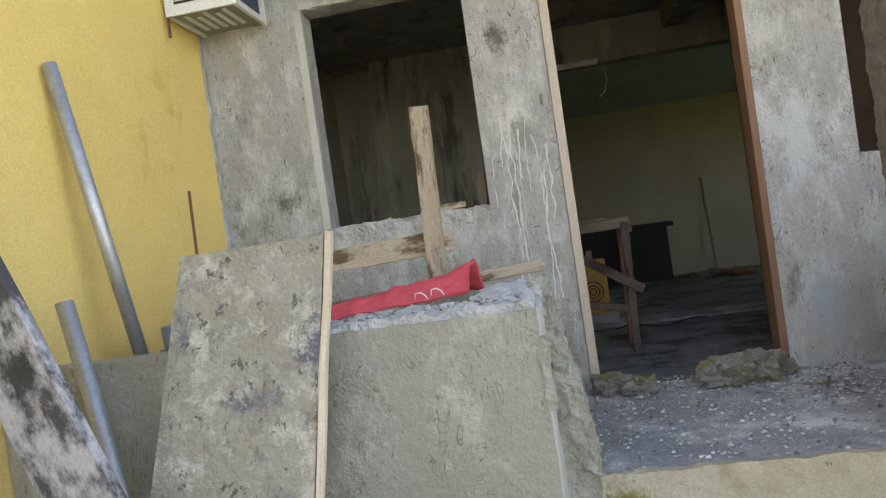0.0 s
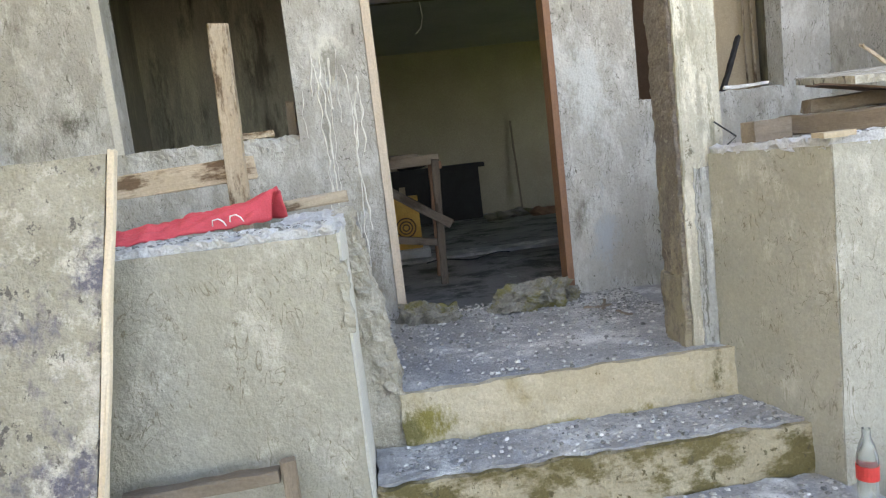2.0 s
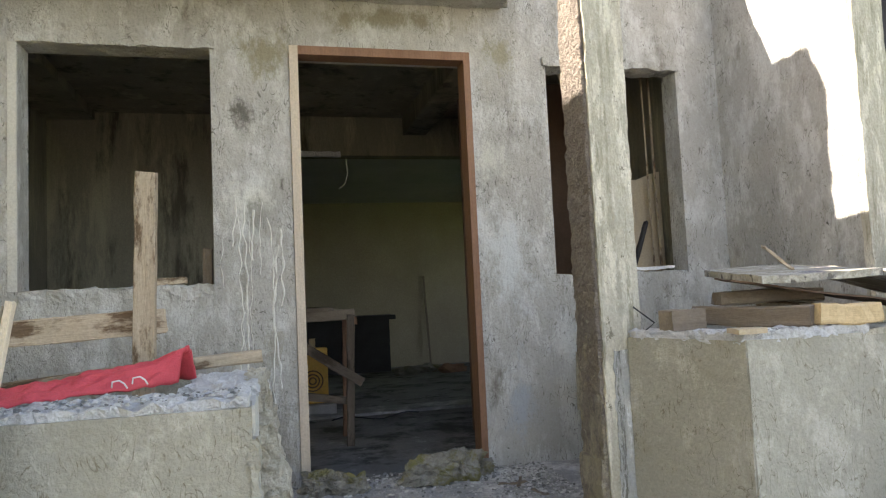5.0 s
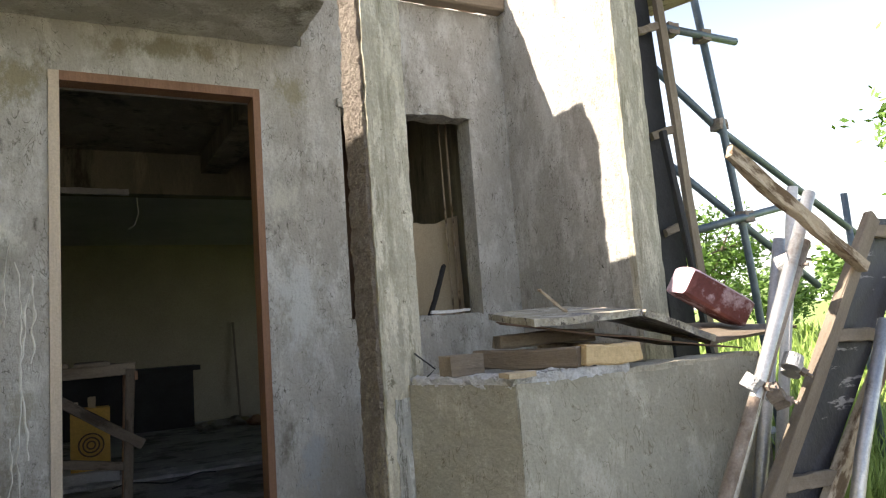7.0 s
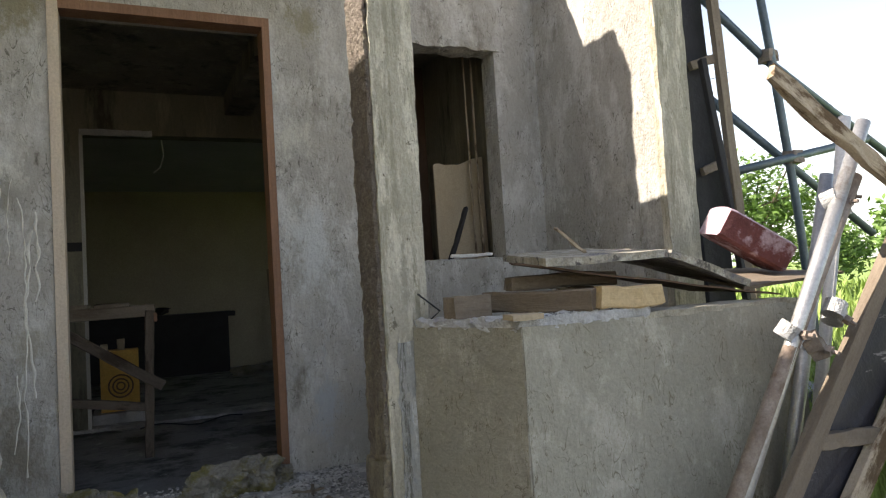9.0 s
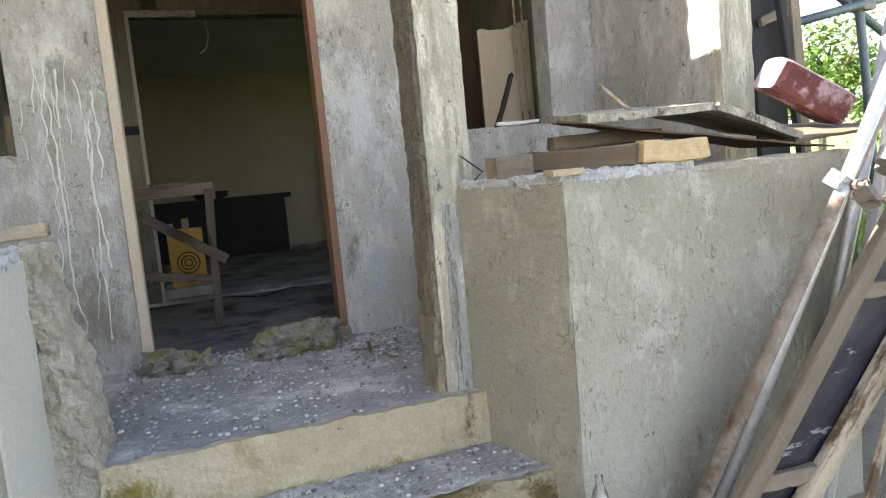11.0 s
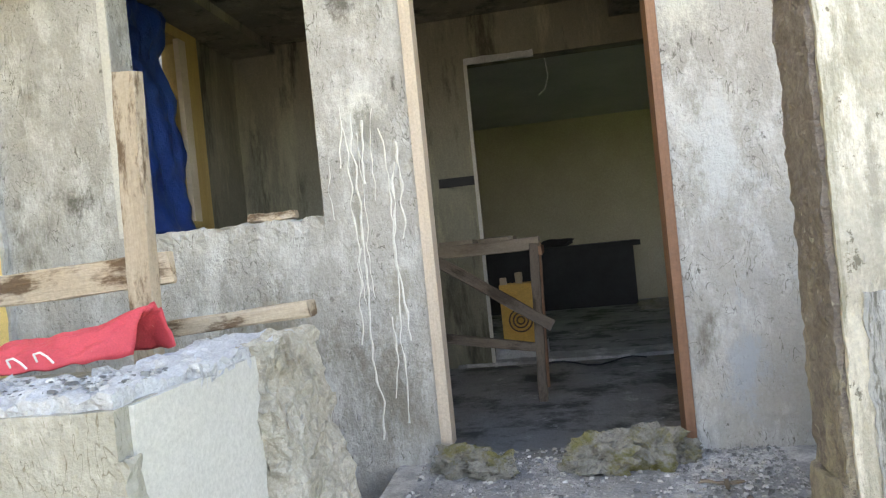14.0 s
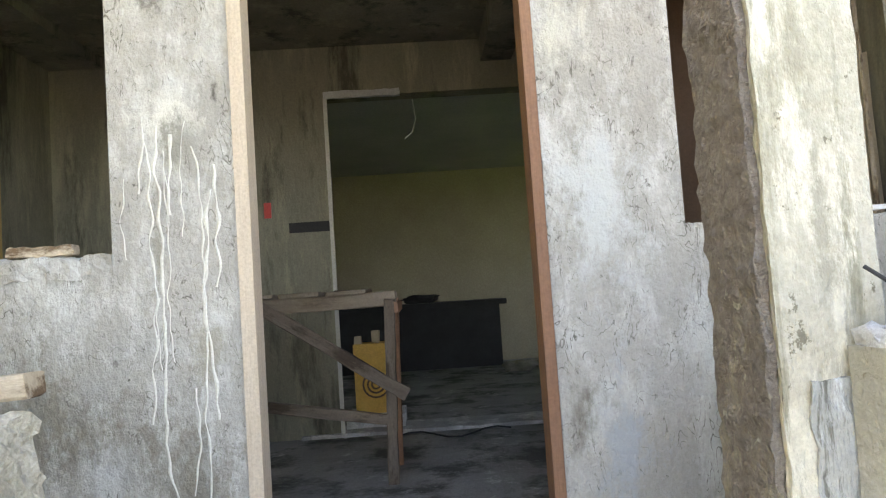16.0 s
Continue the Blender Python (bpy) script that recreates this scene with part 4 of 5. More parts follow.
tagged(sheet("caked_plywood", [(1.46, -1.50, 0.822), (1.93, -1.53, 0.832), (2.02, -0.95, 0.875), (1.60, -0.98, 0.865)], 0.026, M_BOARD, seed=1, ragged=0.03), "cement-caked plywood sheet lying on the timber frame", "board")
tagged(sheet("caked_plywood", [(1.935, -1.535, 0.833), (2.30, -1.53, 0.712), (2.42, -1.05, 0.76), (2.025, -0.95, 0.878)], 0.026, M_BOARD, seed=2, ragged=0.03), "cement-caked plywood sheet sloping off the timber frame", "board")
tagged(sheet("thin_ply", [(1.40, -1.42, 0.835), (2.44, -1.54, 0.672), (2.42, -1.1, 0.70), (1.545, -1.12, 0.848)], 0.006, M_BROWNPLY, seed=3, ragged=0.02), "dark thin plywood under the caked sheet", "board")
tagged(timber("stick", (1.655, -1.27, 0.962), (1.762, -1.30, 0.872), 0.009, 0.009, M_WOOD, seed=1), "thin pale stick on the boards", "stick")
tagged(tube("bent_wire", [(1.17, -1.22, 0.67), (1.20, -1.24, 0.70), (1.14, -1.20, 0.76)], 0.003, M_BLACK, sides=6), "bent tie wire sticking out of the wall", "wire")

# maroon block
bm = bmesh.new()
prof = []
for k in range(13):
    a = math.pi * k / 12
    prof.append((0.085 * math.cos(a) * 1.0, 0.018 * math.sin(a) + 0.055))
prof += [(-0.085, -0.05), (-0.07, -0.062), (0.07, -0.062), (0.085, -0.05)]
rings = [[bm.verts.new((x * 0.33, y * (0.94 if i in (0, 12) else 1), z * (0.94 if i in (0, 12) else 1))) for y, z in prof] for i, x in enumerate(np.linspace(-0.5, 0.5, 13))]
for a, b in zip(rings, rings[1:]):
    for k in range(len(prof)):
        bm.faces.new((a[k], a[(k + 1) % len(prof)], b[(k + 1) % len(prof)], b[k]))
bm.faces.new(rings[0][::-1])
bm.faces.new(rings[-1])
bmesh.ops.recalc_face_normals(bm, faces=bm.faces)
block = part("foam_block", bm, M_MAROON)
block.data.materials.append(M_MAROONLIT)
# top and sunward end take the highlight colour
for f in block.data.polygons:
    if f.normal.z > 0.5 or f.normal.x < -0.9:
        f.material_index = 1
block.matrix_basis = pose(2.59, -1.27, 0.895, 8, 30, -12)
tagged(block, "scuffed maroon painted block, top and left end coloured as lit, resting on boards", "block")
tagged(sheet("ply_scrap", [(2.30, -1.50, 0.70), (2.9, -1.45, 0.73), (2.9, -1.1, 0.76), (2.3, -1.1, 0.78)], 0.012, M_WOOD2, seed=5, ragged=0.04), "splintered dark plywood scrap", "board")

# ---- pile leaning at the planter's end ----
tagged(tube("scaffold_pipe", [(1.383, -1.80, -0.6), (2.20, -1.80, 0.59), (2.53, -1.80, 1.07)], 0.024, M_RUST, hollow=True, sides=18), "rusty scaffold pipe leaning on the planter", "pipe", "pile of pipes")
tagged(tube("scaffold_pipe", [(1.478, -1.80, -0.6), (2.17, -1.80, 0.55), (2.60, -1.80, 1.26)], 0.024, M_STEEL, hollow=True, sides=18), "galvanised scaffold pipe leaning on the planter", "pipe", "pile of pipes")
tagged(tube("scaffold_pipe", [(2.10, -1.62, -0.6), (2.58, -1.66, 1.10)], 0.024, M_STEEL, hollow=True, sides=18), "galvanised scaffold pipe standing by the planter", "pipe", "pile of pipes")
tagged(tube("scaffold_pipe", [(2.28, -1.60, -0.6), (2.72, -1.65, 1.32)], 0.022, M_WHITE, hollow=True, sides=18), "whitish scaffold pipe standing by the planter", "pipe", "pile of pipes")
tagged(tube("scaffold_pipe", [(1.98, -2.0, -0.6), (2.52, -1.92, 0.30), (2.8, -1.9, 0.75)], 0.024, M_STEEL, hollow=True, sides=18), "galvanised scaffold pipe at the front of the pile", "pipe", "pile of pipes")
tagged(timber("lath", (1.93, -1.97, -0.6), (2.27, -1.93, 0.05), 0.015, 0.03, M_WOOD, seed=3), "pale lath among the pipes", "lath")


def coupler(at, turn, seed):
    c = thing("scaffold_coupler", at, "cement-spattered steel scaffold coupler clamped on the pipes", "coupler", "couplers on the pile")
    m = pose(*at, *turn)
    for name, dx in (("clamp", -0.028), ("clamp", 0.030)):
        bm = bmesh.new()
        bmesh.ops.create_cone(bm, cap_ends=False, segments=16, radius1=0.034, radius2=0.034, depth=0.05)
        inner = bmesh.ops.create_cone(bm, cap_ends=False, segments=16, radius1=0.026, radius2=0.026, depth=0.05)
        bmesh.ops.bridge_loops(bm, edges=[e for e in bm.edges if e.is_boundary and e.verts[0].co.z > 0])
        bmesh.ops.bridge_loops(bm, edges=[e for e in bm.edges if e.is_boundary and e.verts[0].co.z < 0])
        bmesh.ops.recalc_face_normals(bm, faces=bm.faces)
        bmesh.ops.transform(bm, matrix=m @ Matrix.Translation((dx, 0, 0)) @ Matrix.Rotation(seed * 0.4, 4, "X"), verts=bm.verts)
        part(name, bm, M_DUST if seed % 2 else M_RUST, c)
    bm = bmesh.new()
    bmesh.ops.create_cone(bm, cap_ends=True, segments=8, radius1=0.007, radius2=0.007, depth=0.09)
    bmesh.ops.transform(bm, matrix=m @ Matrix.Translation((0.0, -0.03, 0.0)) @ Matrix.Rotation(1.57, 4, "X"), verts=bm.verts)
    bolt = part("bolt", bm, M_RUST, c, "rusty bolt")
    bm = bmesh.new()
    bmesh.ops.create_cone(bm, cap_ends=True, segments=6, radius1=0.016, radius2=0.016, depth=0.02)
    bmesh.ops.transform(bm, matrix=m @ Matrix.Translation((0.0, -0.045, 0.0)) @ Matrix.Rotation(1.57, 4, "X"), verts=bm.verts)
    part("nut", bm, M_RUST, bolt, "rusty nut")


coupler((2.18, -1.79, 0.56), (0, 30, 0), 1)
coupler((2.25, -1.81, 0.52), (20, 30, 20), 2)
coupler((2.46, -1.77, 0.98), (0, 28, 10), 3)
coupler((2.58, -1.70, 1.02), (10, 15, 60), 5)
coupler((2.34, -1.82, 0.62), (40, 28, 40), 7)

# shuttering panel: two rails, rungs and a dark film sheet
panel = thing("formwork_panel", (1.7, -1.95, GROUND), "timber-framed shuttering panel with dark film sheet, leaning", "formwork panel")
timber("rail", (1.43, -1.87, -0.6), (2.99, -1.80, 1.17), 0.04, 0.065, M_WOOD2, panel, up=(0, 1, 0), seed=4)
timber("rail", (1.67, -1.88, -0.6), (3.38, -1.82, 1.12), 0.04, 0.065, M_WOOD, panel, up=(0, 1, 0), seed=5)
for f in (0.18, 0.47, 0.74, 0.97):
    a = Vector((1.43, -1.865, -0.6)).lerp(Vector((2.99, -1.80, 1.17)), f)
    timber("rung", a, a + Vector((0.24 + 0.13 * f, -0.01, -0.02)), 0.03, 0.05, M_WOOD2, panel, seed=int(f * 50))
bm = bmesh.new()
a, b = Vector((1.43, -1.845, -0.6)), Vector((2.99, -1.775, 1.17))
n = 24
rows_ = []
for i in range(n + 1):
    p = a.lerp(b, i / n)
    rows_.append([bm.verts.new(p + Vector(((0.24 + 0.13 * i / n) * k / 6, -0.01 * k / 6 + 0.004 * noise.noise(Vector((i * 0.6, k * 0.9, 0))), 0))) for k in range(7)])
for r0, r1 in zip(rows_, rows_[1:]):
    for k in range(6):
        bm.faces.new((r0[k], r0[k + 1], r1[k + 1], r1[k]))
film = part("sheet", bm, M_FORM, panel, "dark film sheet with pale streaks")
film.modifiers.new("thickness", "SOLIDIFY").thickness = 0.01
tagged(timber("splintered_stick", (2.09, -1.86, 1.383), (2.78, -1.86, 0.96), 0.035, 0.05, M_WOOD, seed=9, wear=0.006), "splintered brown stick lying across the pile", "stick")
tagged(timber("prop_plank", (2.45, -2.0, -0.6), (3.20, -1.92, 0.95), 0.03, 0.08, M_WOOD, up=(0, 1, 0), seed=12), "rough plank leaning at the pile", "plank")

# steel-backed form standing by the end column
form = thing("column_form", (2.85, -0.95, GROUND), "tall dark column form with timber edge and cleats", "formwork panel")
timber("edge_board", (3.03, -0.92, -0.6), (2.835, -0.90, 3.3), 0.03, 0.055, M_WOOD2, form, up=(0, 1, 0), seed=4)
timber("edge_board", (2.84, -0.86, -0.6), (2.665, -0.84, 3.3), 0.03, 0.05, M_BLACK, form, up=(0, 1, 0), seed=5)
timber("back_board", (2.935, -0.84, -0.6), (2.75, -0.82, 3.3), 0.02, 0.17, M_BLACK, form, "dark oiled board", up=(0, 1, 0), seed=6)
for z in (0.2, 0.75, 1.27, 1.78, 2.35, 2.9):
    k = (z + 0.6) / 3.9
    timber("cleat", (2.85 - 0.175 * k, -0.885, z - 0.02), (3.01 - 0.19 * k, -0.895, z + 0.025), 0.03, 0.04, M_WOOD2, form, seed=int(z * 10))
timber("outer_batten", (3.09, -0.86, -0.6), (2.87, -0.85, 3.3), 0.02, 0.03, M_BLACK, form, up=(0, 1, 0), seed=8)
tagged(timber("black_prop", (2.86, -1.08, 0.0), (2.70, -1.0, 1.75), 0.03, 0.03, M_BLACK, up=(0, 1, 0), seed=8), "black prop standing by the column", "prop")

# tube scaffold
scaf = thing("tube_scaffold", (3.8, -0.5, GROUND), "bluish steel tube scaffold with couplers beside the house", "scaffold")


def scaf_tube(*pts):
    return tube("tube", pts, 0.024, M_SCAF, scaf, sides=12)


scaf_tube((3.95, -0.55, -0.6), (3.805, -0.55, 1.13), (3.70, -0.55, 2.0), (3.50, -0.55, 3.4))
scaf_tube((3.2, -0.52, 2.32), (3.70, -0.50, 2.0), (5.1, -0.50, 1.27))
scaf_tube((3.2, -0.60, 2.55), (3.86, -0.60, 2.545))
scaf_tube((3.15, -0.60, 1.28), (4.4, -0.60, 1.52))
scaf_tube((3.3, -0.45, 1.75), (4.6, -0.45, 0.95))
scaf_tube((3.15, -0.45, 2.86), (3.41, -1.17, 2.92), (3.75, -2.0, 2.98))
scaf_tube((5.0, -0.5, -0.6), (4.95, -0.5, 1.6))
for p in ((3.70, -0.53, 2.0), (3.58, -0.58, 2.55), (3.77, -0.58, 1.40), (3.30, -0.58, 2.55)):
    part("coupler", rough_box(p[0] - 0.04, p[0] + 0.04, p[1] - 0.04, p[1] + 0.04, p[2] - 0.035, p[2] + 0.035, 0.02, 0.008, 20, p[0]), M_RUST, scaf, "rusty coupler")
for dy, mat in ((0, M_WOOD2), (0.16, M_WOOD)):
    tagged(timber("scaffold_plank", (3.16 + dy, -0.40, 2.76), (3.95 + dy, -2.05, 2.84), 0.14, 0.03, mat, seed=int(dy * 10)), "weathered scaffold plank laid on the tubes", "plank", "scaffold planks")
tagged(tube("overhead_cable", [(7 + 2.2 * k, 6 + 1.6 * k, 4.1 + 0.6 * k + 0.03 * (k - 4) ** 2) for k in range(9)], 0.012, M_BLACK, sides=6), "thin overhead cable in the distance", "cable")

# plastic bottle on the pile's foot
bot = thing("bottle", (1.255, -1.765, -0.423), "clear plastic bottle with a red label standing by the steps", "bottle")


def lathe(profile, at, seg=20):
    bm = bmesh.new()
    rings = [[bm.verts.new((at[0] + r * math.cos(2 * math.pi * k / seg), at[1] + r * math.sin(2 * math.pi * k / seg), at[2] + z)) for k in range(seg)] for r, z in profile]
    for a, b in zip(rings, rings[1:]):
        for k in range(seg):
            bm.faces.new((a[k], a[(k + 1) % seg], b[(k + 1) % seg], b[k]))
    return bm


bottle_body = part("body", lathe([(0.026, 0), (0.03, 0.01), (0.028, 0.09), (0.03, 0.15), (0.022, 0.19), (0.012, 0.215), (0.012, 0.24)], (1.255, -1.765, -0.423)), M_GLASSBOTTLE, bot, smooth=True)
part("label", lathe([(0.0312, 0.085), (0.0312, 0.13)], (1.255, -1.765, -0.423)), M_REDLABEL, bottle_body, "red label")

# ---- inside ----
tagged(timber("wood_offcut", (-0.74, 0.05, 0.965), (-0.54, 0.045, 0.965), 0.05, 0.035, M_WOOD, seed=2), "small brown timber offcut on the window sill", "offcut")
tagged(timber("slat", (-0.465, 0.22, -0.12), (-0.458, 0.22, 1.13), 0.02, 0.05, M_WOOD2, up=(0, 1, 0), seed=2), "grey slat leaning indoors", "slat")

table = thing("work_table", (0.1, 1.3, -0.12), "improvised rough timber work table indoors", "table")
timber("top_rail", (-0.75, 1.20, 0.735), (0.395, 1.20, 0.745), 0.03, 0.07, M_WOOD2, table, seed=1)
timber("top_rail", (-0.75, 1.55, 0.735), (0.395, 1.55, 0.74), 0.03, 0.06, M_WOOD2, table, seed=2)
for k in range(5):
    timber("plank", (-0.72 + 0.22 * k, 1.17, 0.785), (-0.72 + 0.22 * k, 1.58, 0.785), 0.19, 0.02, M_WOOD2, table, seed=k)
timber("leg", (0.335, 1.17, -0.12), (0.365, 1.17, 0.74), 0.04, 0.05, M_DARKWOOD, table, up=(0, 1, 0), seed=3)
timber("leg", (0.345, 1.53, -0.12), (0.37, 1.53, 0.74), 0.04, 0.05, M_JAMB, table, up=(0, 1, 0), seed=4)
timber("leg", (-0.70, 1.17, -0.12), (-0.70, 1.17, 0.74), 0.04, 0.05, M_DARKWOOD, table, up=(0, 1, 0), seed=5)
timber("leg", (-0.70, 1.53, -0.12), (-0.70, 1.53, 0.74), 0.04, 0.05, M_DARKWOOD, table, up=(0, 1, 0), seed=6)
timber("brace", (-0.27, 1.13, 0.76), (0.425, 1.13, 0.295), 0.025, 0.06, M_DARKWOOD, table, seed=7)
timber("low_rail", (-0.72, 1.20, 0.36), (0.33, 1.20, 0.17), 0.03, 0.05, M_DARKWOOD, table, seed=8)
timber("side_rail", (0.39, 1.15, 0.70), (0.395, 1.6, 0.70), 0.03, 0.05, M_JAMB, table, seed=9)

crate = thing("yellow_crate", (0.12, 2.62, -0.1), "yellow wooden speaker box with a round vent on the floor", "box")
crate_body = part("body", boxes((0.035, 0.305, 2.55, 2.75, -0.02, 0.44)), M_ORANGE, crate)
for r in (0.085, 0.055, 0.028):
    tube("vent_ring", [(0.175 + r * math.cos(k * math.pi / 10), 2.546, 0.17 + r * math.sin(k * math.pi / 10)) for k in range(21)], 0.006, M_BROWNPLY, crate_body, "dark vent ring", 6)
part("base", rough_box(-0.02, 0.36, 2.45, 2.8, -0.1, -0.02, 0.04, 0.008, 9, 2), M_DUST, crate, "pale base")
for k, (x, z) in enumerate(((0.04, 0.44), (0.16, 0.44))):
    tagged(part("tool", rough_box(x, x + 0.05, 2.6, 2.66, z, z + 0.05 + 0.03 * (k % 2), 0.02, 0.008, 15, k), M_PLY), "small pale item lying on the yellow box", "tool", "items on the box")

counter = thing("black_counter", (0.5, 6.0, -0.12), "black timber counter against the ochre wall", "counter")
part("top", boxes((-0.5, 1.46, 5.72, 6.29, 0.57, 0.63)), M_BLACK, counter)
part("front", boxes((-0.45, 1.38, 5.78, 5.82, -0.12, 0.569)), M_BLACK, counter)
part("side", boxes((1.34, 1.38, 5.821, 6.29, -0.12, 0.569)), M_BLACK, counter)
tagged(part("tool_bag", lump((0.5, 5.95, 0.68), 0.10, 4, (2.2, 0.8, 0.6), 0.4), M_BLACK), "dark crumpled bag on the counter", "bag")
tagged(timber("broom_stick", (2.02, 6.2, -0.12), (1.98, 6.26, 1.15), 0.025, 0.025, M_WOOD2, up=(0, 1, 0), seed=3), "thin stick leaning on the back wall", "stick")
for k in range(3):
    tagged(part("rubble_chunk", lump((1.5 + 0.28 * k, 5.2 + 0.2 * (k % 2), -0.09), 0.16, k + 20, (1.2, 0.9, 0.5), 0.5), M_JAMB if k == 2 else M_MOSSRUBBLE), "heap of rubble on the back room floor", "rubble", "heaps in the back room")
tagged(tube("hanging_wire", [(0.52, 2.7, 2.22), (0.54, 2.7, 2.10), (0.55, 2.69, 1.98), (0.52, 2.68, 1.88), (0.47, 2.67, 1.84)], 0.004, M_WHITE, sides=6), "thin loose wire hanging from the ceiling", "wire")
tagged(tube("floor_cable", [(0.3 + 0.08 * k, 2.2 + 0.12 * math.sin(k), -0.115) for k in range(10)], 0.006, M_BLACK, sides=6), "loose dark cable on the floor", "cable")

# side window with tarpaulin
win = thing("side_window", (-1.8, 1.2, 1.05), "ochre timber side window with a pale inner edge", "window", kind="structure")
part("jamb", boxes((-1.94, -1.77, 1.59, 1.75, 1.051, 2.339)), M_FRAMEYEL, win)
part("jamb", boxes((-1.94, -1.77, 0.70, 0.76, 1.051, 2.339)), M_FRAMEYEL, win)
part("head", boxes((-1.94, -1.77, 0.76, 1.59, 2.27, 2.339)), M_FRAMEYEL, win)
part("sill", boxes((-1.94, -1.75, 0.76, 1.59, 1.051, 1.09)), M_FRAMEYEL, win)
part("edge_strip", boxes((-1.80, -1.765, 1.50, 1.589, 1.091, 2.269)), M_PALE, win, "pale painted strip")
part("backing", boxes((-1.93, -1.91, 0.761, 1.499, 1.091, 2.269)), M_INTYEL, win, "dull board filling the window")
bm = bmesh.new()
n, m_ = 40, 24
rows_ = []
for i in range(n + 1):
    z = 2.36 - 1.36 * i / n
    wide = 0.74 - 0.05 * math.exp(-((i / n - 0.22) / 0.12) ** 2) + 0.12 * min(1, max(0, (i / n - 0.25) / 0.4))
    rows_.append([bm.verts.new((-1.73 + 0.045 * noise.noise(Vector((k * 0.25, i * 0.12, 0))) + 0.05 * abs(noise.noise(Vector((k * 0.35, i * 0.2, 2)))) + 0.02 * noise.noise(Vector((k * 0.9, i * 0.5, 5))), 0.50 + wide * k / m_, z)) for k in range(m_ + 1)])
for r0, r1 in zip(rows_, rows_[1:]):
    for k in range(m_):
        bm.faces.new((r0[k], r0[k + 1], r1[k + 1], r1[k]))
tarp = tagged(part("tarpaulin", bm, M_TARP, smooth=True), "crumpled blue tarpaulin hanging over the side window", "tarpaulin")
tarp.modifiers.new("thickness", "SOLIDIFY").thickness = 0.003

# seen through the second window
tagged(sheet("plywood_sheet", [(1.93, 0.38, -0.12), (2.27, 0.38, -0.12), (2.27, 0.42, 1.56), (1.94, 0.42, 1.50)], 0.012, M_PLY, seed=6, ragged=0.03), "pale plywood sheet leaning indoors", "board")
tagged(part("brown_panel", boxes((1.22, 2.29, 1.30, 1.33, -0.12, 2.54)), M_BROWNPLY), "dark brown panel indoors", "panel", kind="structure")
tagged(timber("rod", (2.17, 0.35, -0.12), (2.15, 0.35, 2.3), 0.010, 0.010, M_WOOD, up=(0, 1, 0), seed=2), "thin ochre rod standing indoors", "rod", "rods indoors")
tagged(timber("rod", (2.22, 0.35, -0.12), (2.20, 0.35, 2.3), 0.010, 0.010, M_WOOD, up=(0, 1, 0), seed=3), "thin ochre rod standing indoors", "rod", "rods indoors")
tagged(timber("black_stick", (1.90, 0.16, 0.92), (2.04, 0.2, 1.22), 0.025, 0.02, M_BLACK, seed=3), "black stick standing on the window sill", "stick")
tagged(timber("white_strip", (1.86, 0.05, 0.94), (2.10, 0.04, 0.94), 0.02, 0.015, M_WHITE, seed=3), "white strip lying on the window sill", "strip")
tagged(timber("hanging_lath", (1.60, 0.5, 2.41), (1.80, 0.45, 1.72), 0.015, 0.02, M_PALE, seed=3), "pale lath hanging indoors", "lath")


# ---- outdoors beyond ----
rnd = random.Random(3)
verts, faces = [], []
for _ in range(26000):
    d = 0.3 + 34 * rnd.random() ** 2.0
    a = rnd.uniform(-0.5, 1.25)
    x, y = 3.6 + d * math.cos(a), -0.9 + d * math.sin(a)
    if 2.0 < x < 5.3 and y > 2.2 and y < 6.6:
        continue
    h = rnd.uniform(0.25, 0.75) * (1 + 0.4 * noise.noise(Vector((x, y, 0)) * 0.4))
    w = 0.008 + 0.0022 * d
    t = rnd.uniform(0, 6.28)
    lx, ly = 0.35 * h * math.cos(t), 0.35 * h * math.sin(t)
    n = len(verts)
    ux, uy = -math.sin(t + 0.6) * w, math.cos(t + 0.6) * w
    verts += [(x - ux, y - uy, GROUND - 0.03), (x + ux, y + uy, GROUND - 0.03), (x + lx * 0.4 + ux * 0.8, y + ly * 0.4 + uy * 0.8, GROUND + h * 0.6), (x + lx * 0.4 - ux * 0.8, y + ly * 0.4 - uy * 0.8, GROUND + h * 0.6), (x + lx, y + ly, GROUND + h)]
    faces += [(n, n + 1, n + 2, n + 3), (n + 3, n + 2, n + 4)]
me = bpy.data.meshes.new("grass")
me.from_pydata(verts, [], faces)
me.materials.append(M_GRASS)
tagged(new("grass", me), "tall sunlit green meadow grass", "grass", kind="stuff")
bm = bmesh.new()
bmesh.ops.create_grid(bm, x_segments=24, y_segments=24, size=1)
for v in bm.verts:
    a, d = -0.9 + 2.3 * (v.co.x + 1) / 2, 0.4 + 420 * ((v.co.y + 1) / 2) ** 3
    x, y = 3.6 + d * math.cos(a), -0.9 + d * math.sin(a)
    v.co = Vector((x, y, GROUND + 0.05 + 0.006 * d + 0.1 * noise.noise(Vector((x, y, 0)) * 0.1)))
tagged(part("meadow", bm, M_GRASS), "sunlit green meadow beyond the house", "meadow", kind="structure")


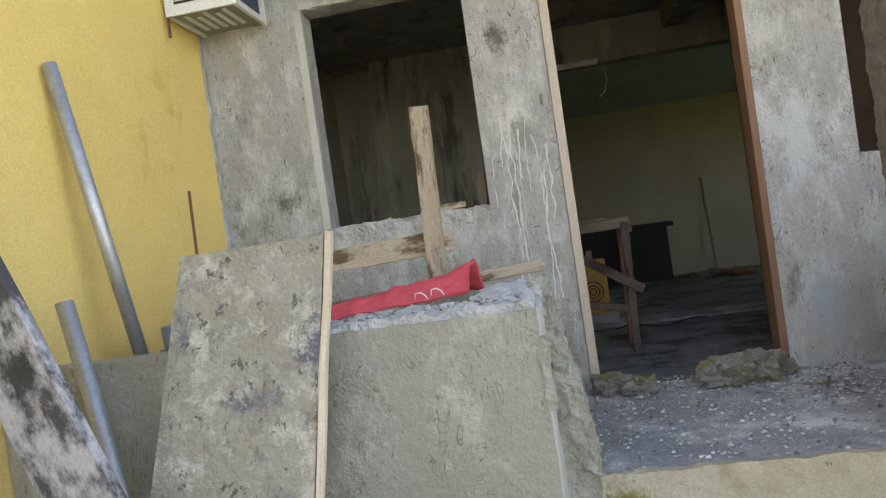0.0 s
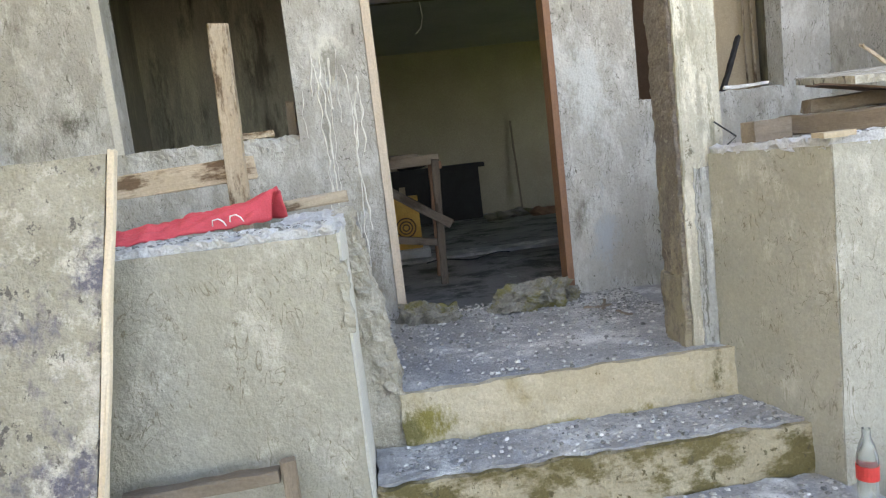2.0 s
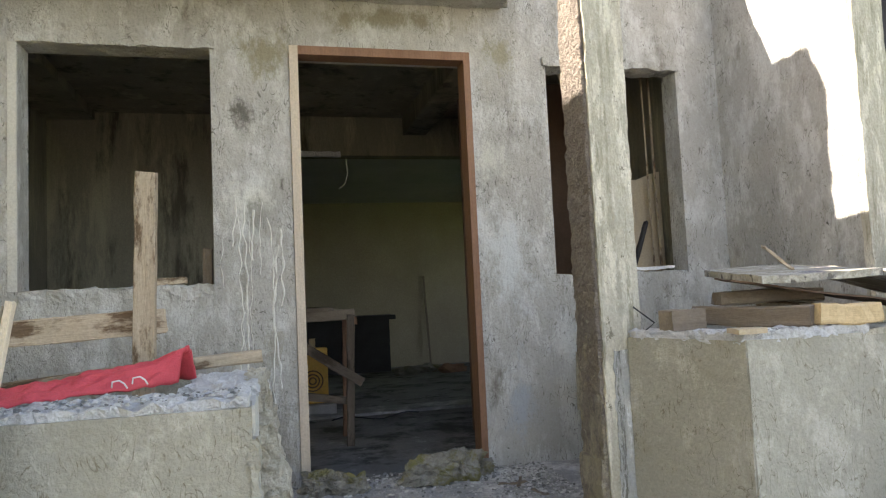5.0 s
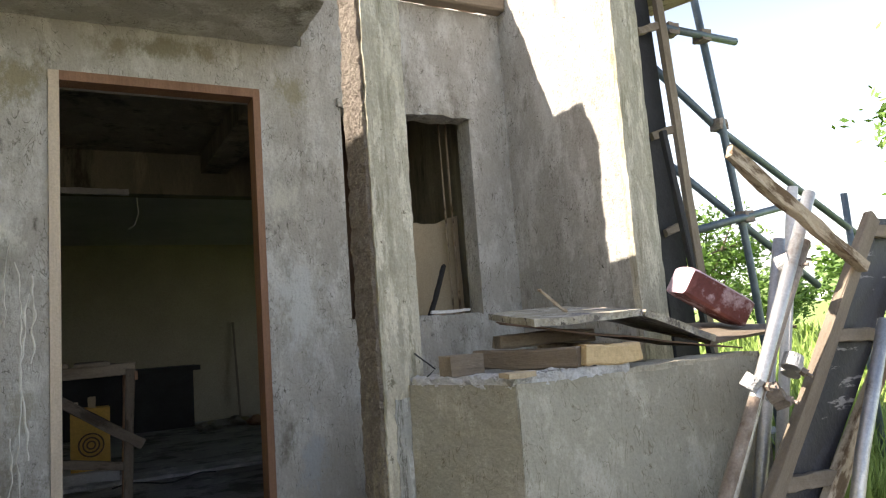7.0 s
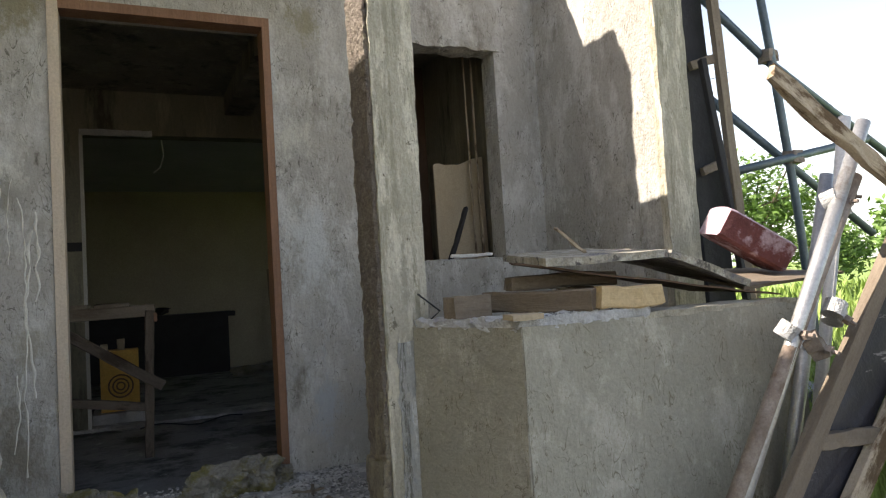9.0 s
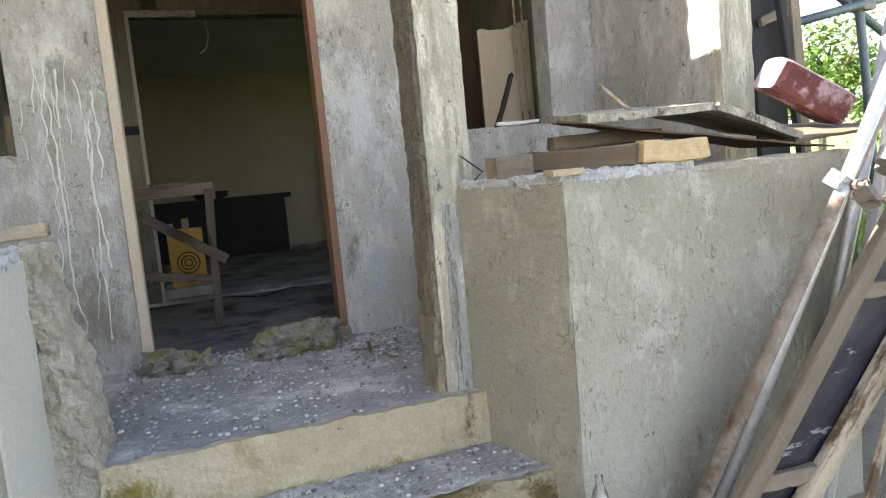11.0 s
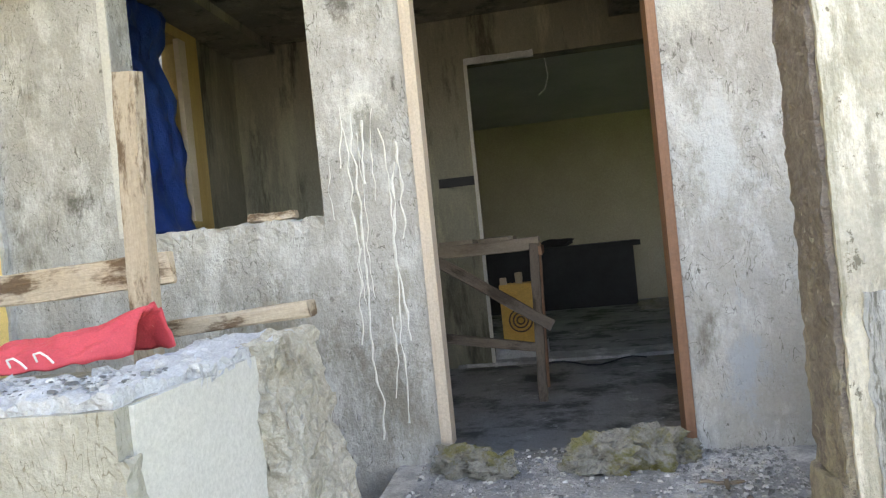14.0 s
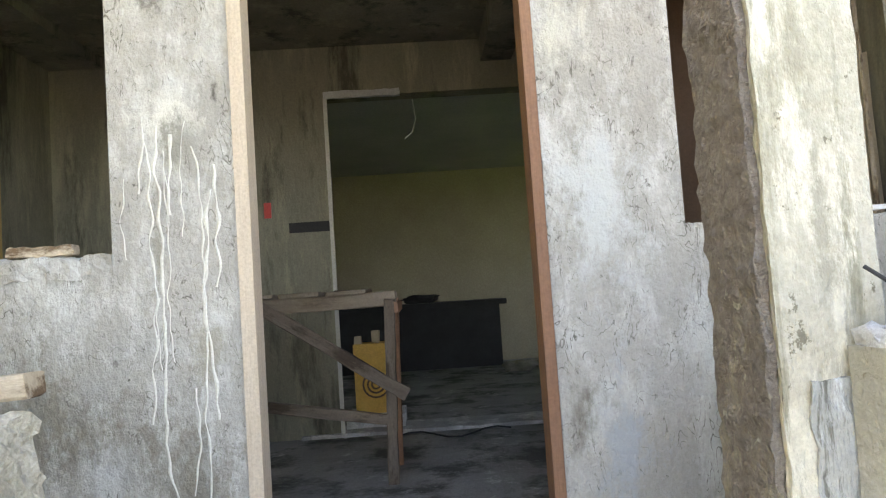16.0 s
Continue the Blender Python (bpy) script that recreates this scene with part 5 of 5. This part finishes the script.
def tree(at, height, spread, seed, leaves, leaf=0.10):
    rnd = random.Random(seed)
    t = thing("tree", at, "leafy green tree standing beyond the meadow", "tree", "trees beyond the house")
    bm = bmesh.new()
    base = Vector(at)
    limbs = [(base, base + Vector((0.1 * spread, 0, height * 0.55)), 0.03 * height)]
    tips = []
    for k in range(9):
        f = rnd.uniform(0.45, 1.0)
        p = limbs[0][0].lerp(limbs[0][1], f)
        a = rnd.uniform(0, 6.28)
        q = p + Vector((math.cos(a) * spread * rnd.uniform(0.4, 0.9), math.sin(a) * spread * rnd.uniform(0.4, 0.9), height * rnd.uniform(0.1, 0.42)))
        limbs.append((p, q, 0.011 * height))
        tips.append(q)
        for _ in range(3):
            b = rnd.uniform(0, 6.28)
            q2 = p.lerp(q, rnd.uniform(0.5, 1)) + Vector((math.cos(b), math.sin(b), rnd.uniform(-0.2, 0.6))) * spread * 0.35
            limbs.append((p.lerp(q, 0.6), q2, 0.005 * height))
            tips.append(q2)
    for p, q, r in limbs:
        d = (q - p).normalized()
        u = d.orthogonal().normalized()
        v = d.cross(u)
        ra = [bm.verts.new(p + r * (math.cos(k * 1.047) * u + math.sin(k * 1.047) * v)) for k in range(6)]
        rb = [bm.verts.new(q + 0.35 * r * (math.cos(k * 1.047) * u + math.sin(k * 1.047) * v)) for k in range(6)]
        for k in range(6):
            bm.faces.new((ra[k], ra[(k + 1) % 6], rb[(k + 1) % 6], rb[k]))
    part("trunk", bm, M_BARK, t)
    vs, fs = [], []
    for _ in range(leaves):
        c = rnd.choice(tips) + Vector((rnd.gauss(0, 1), rnd.gauss(0, 1), rnd.gauss(0, 0.7))) * spread * 0.20
        u = Vector((rnd.gauss(0, 1), rnd.gauss(0, 1), rnd.gauss(0, 0.6))).normalized()
        v = u.cross(Vector((rnd.gauss(0, 1), rnd.gauss(0, 1), rnd.gauss(0, 1)))).normalized()
        s = leaf * rnd.uniform(0.6, 1.4)
        n = len(vs)
        vs += [c - u * s, c + v * s * 0.4, c + u * s, c - v * s * 0.4]
        fs.append((n, n + 1, n + 2, n + 3))
    me = bpy.data.meshes.new("crown")
    me.from_pydata([tuple(p) for p in vs], [], fs)
    me.materials.append(M_LEAF)
    c = new("crown", me)
    c.parent = t
    c.matrix_parent_inverse = t.matrix_basis.inverted()


tree((17.0, 11.6, GROUND), 5.2, 1.7, 1, 5000)
tree((21.0, 12.6, GROUND), 2.6, 1.6, 2, 4000)
tree((28.0, 13.0, GROUND), 3.4, 2.0, 3, 4500, 0.16)
tree((14.8, 1.75, GROUND), 9.8, 2.1, 5, 8000, 0.10)
tree((30.0, 13.0, GROUND), 3.6, 2.4, 6, 4000, 0.2)
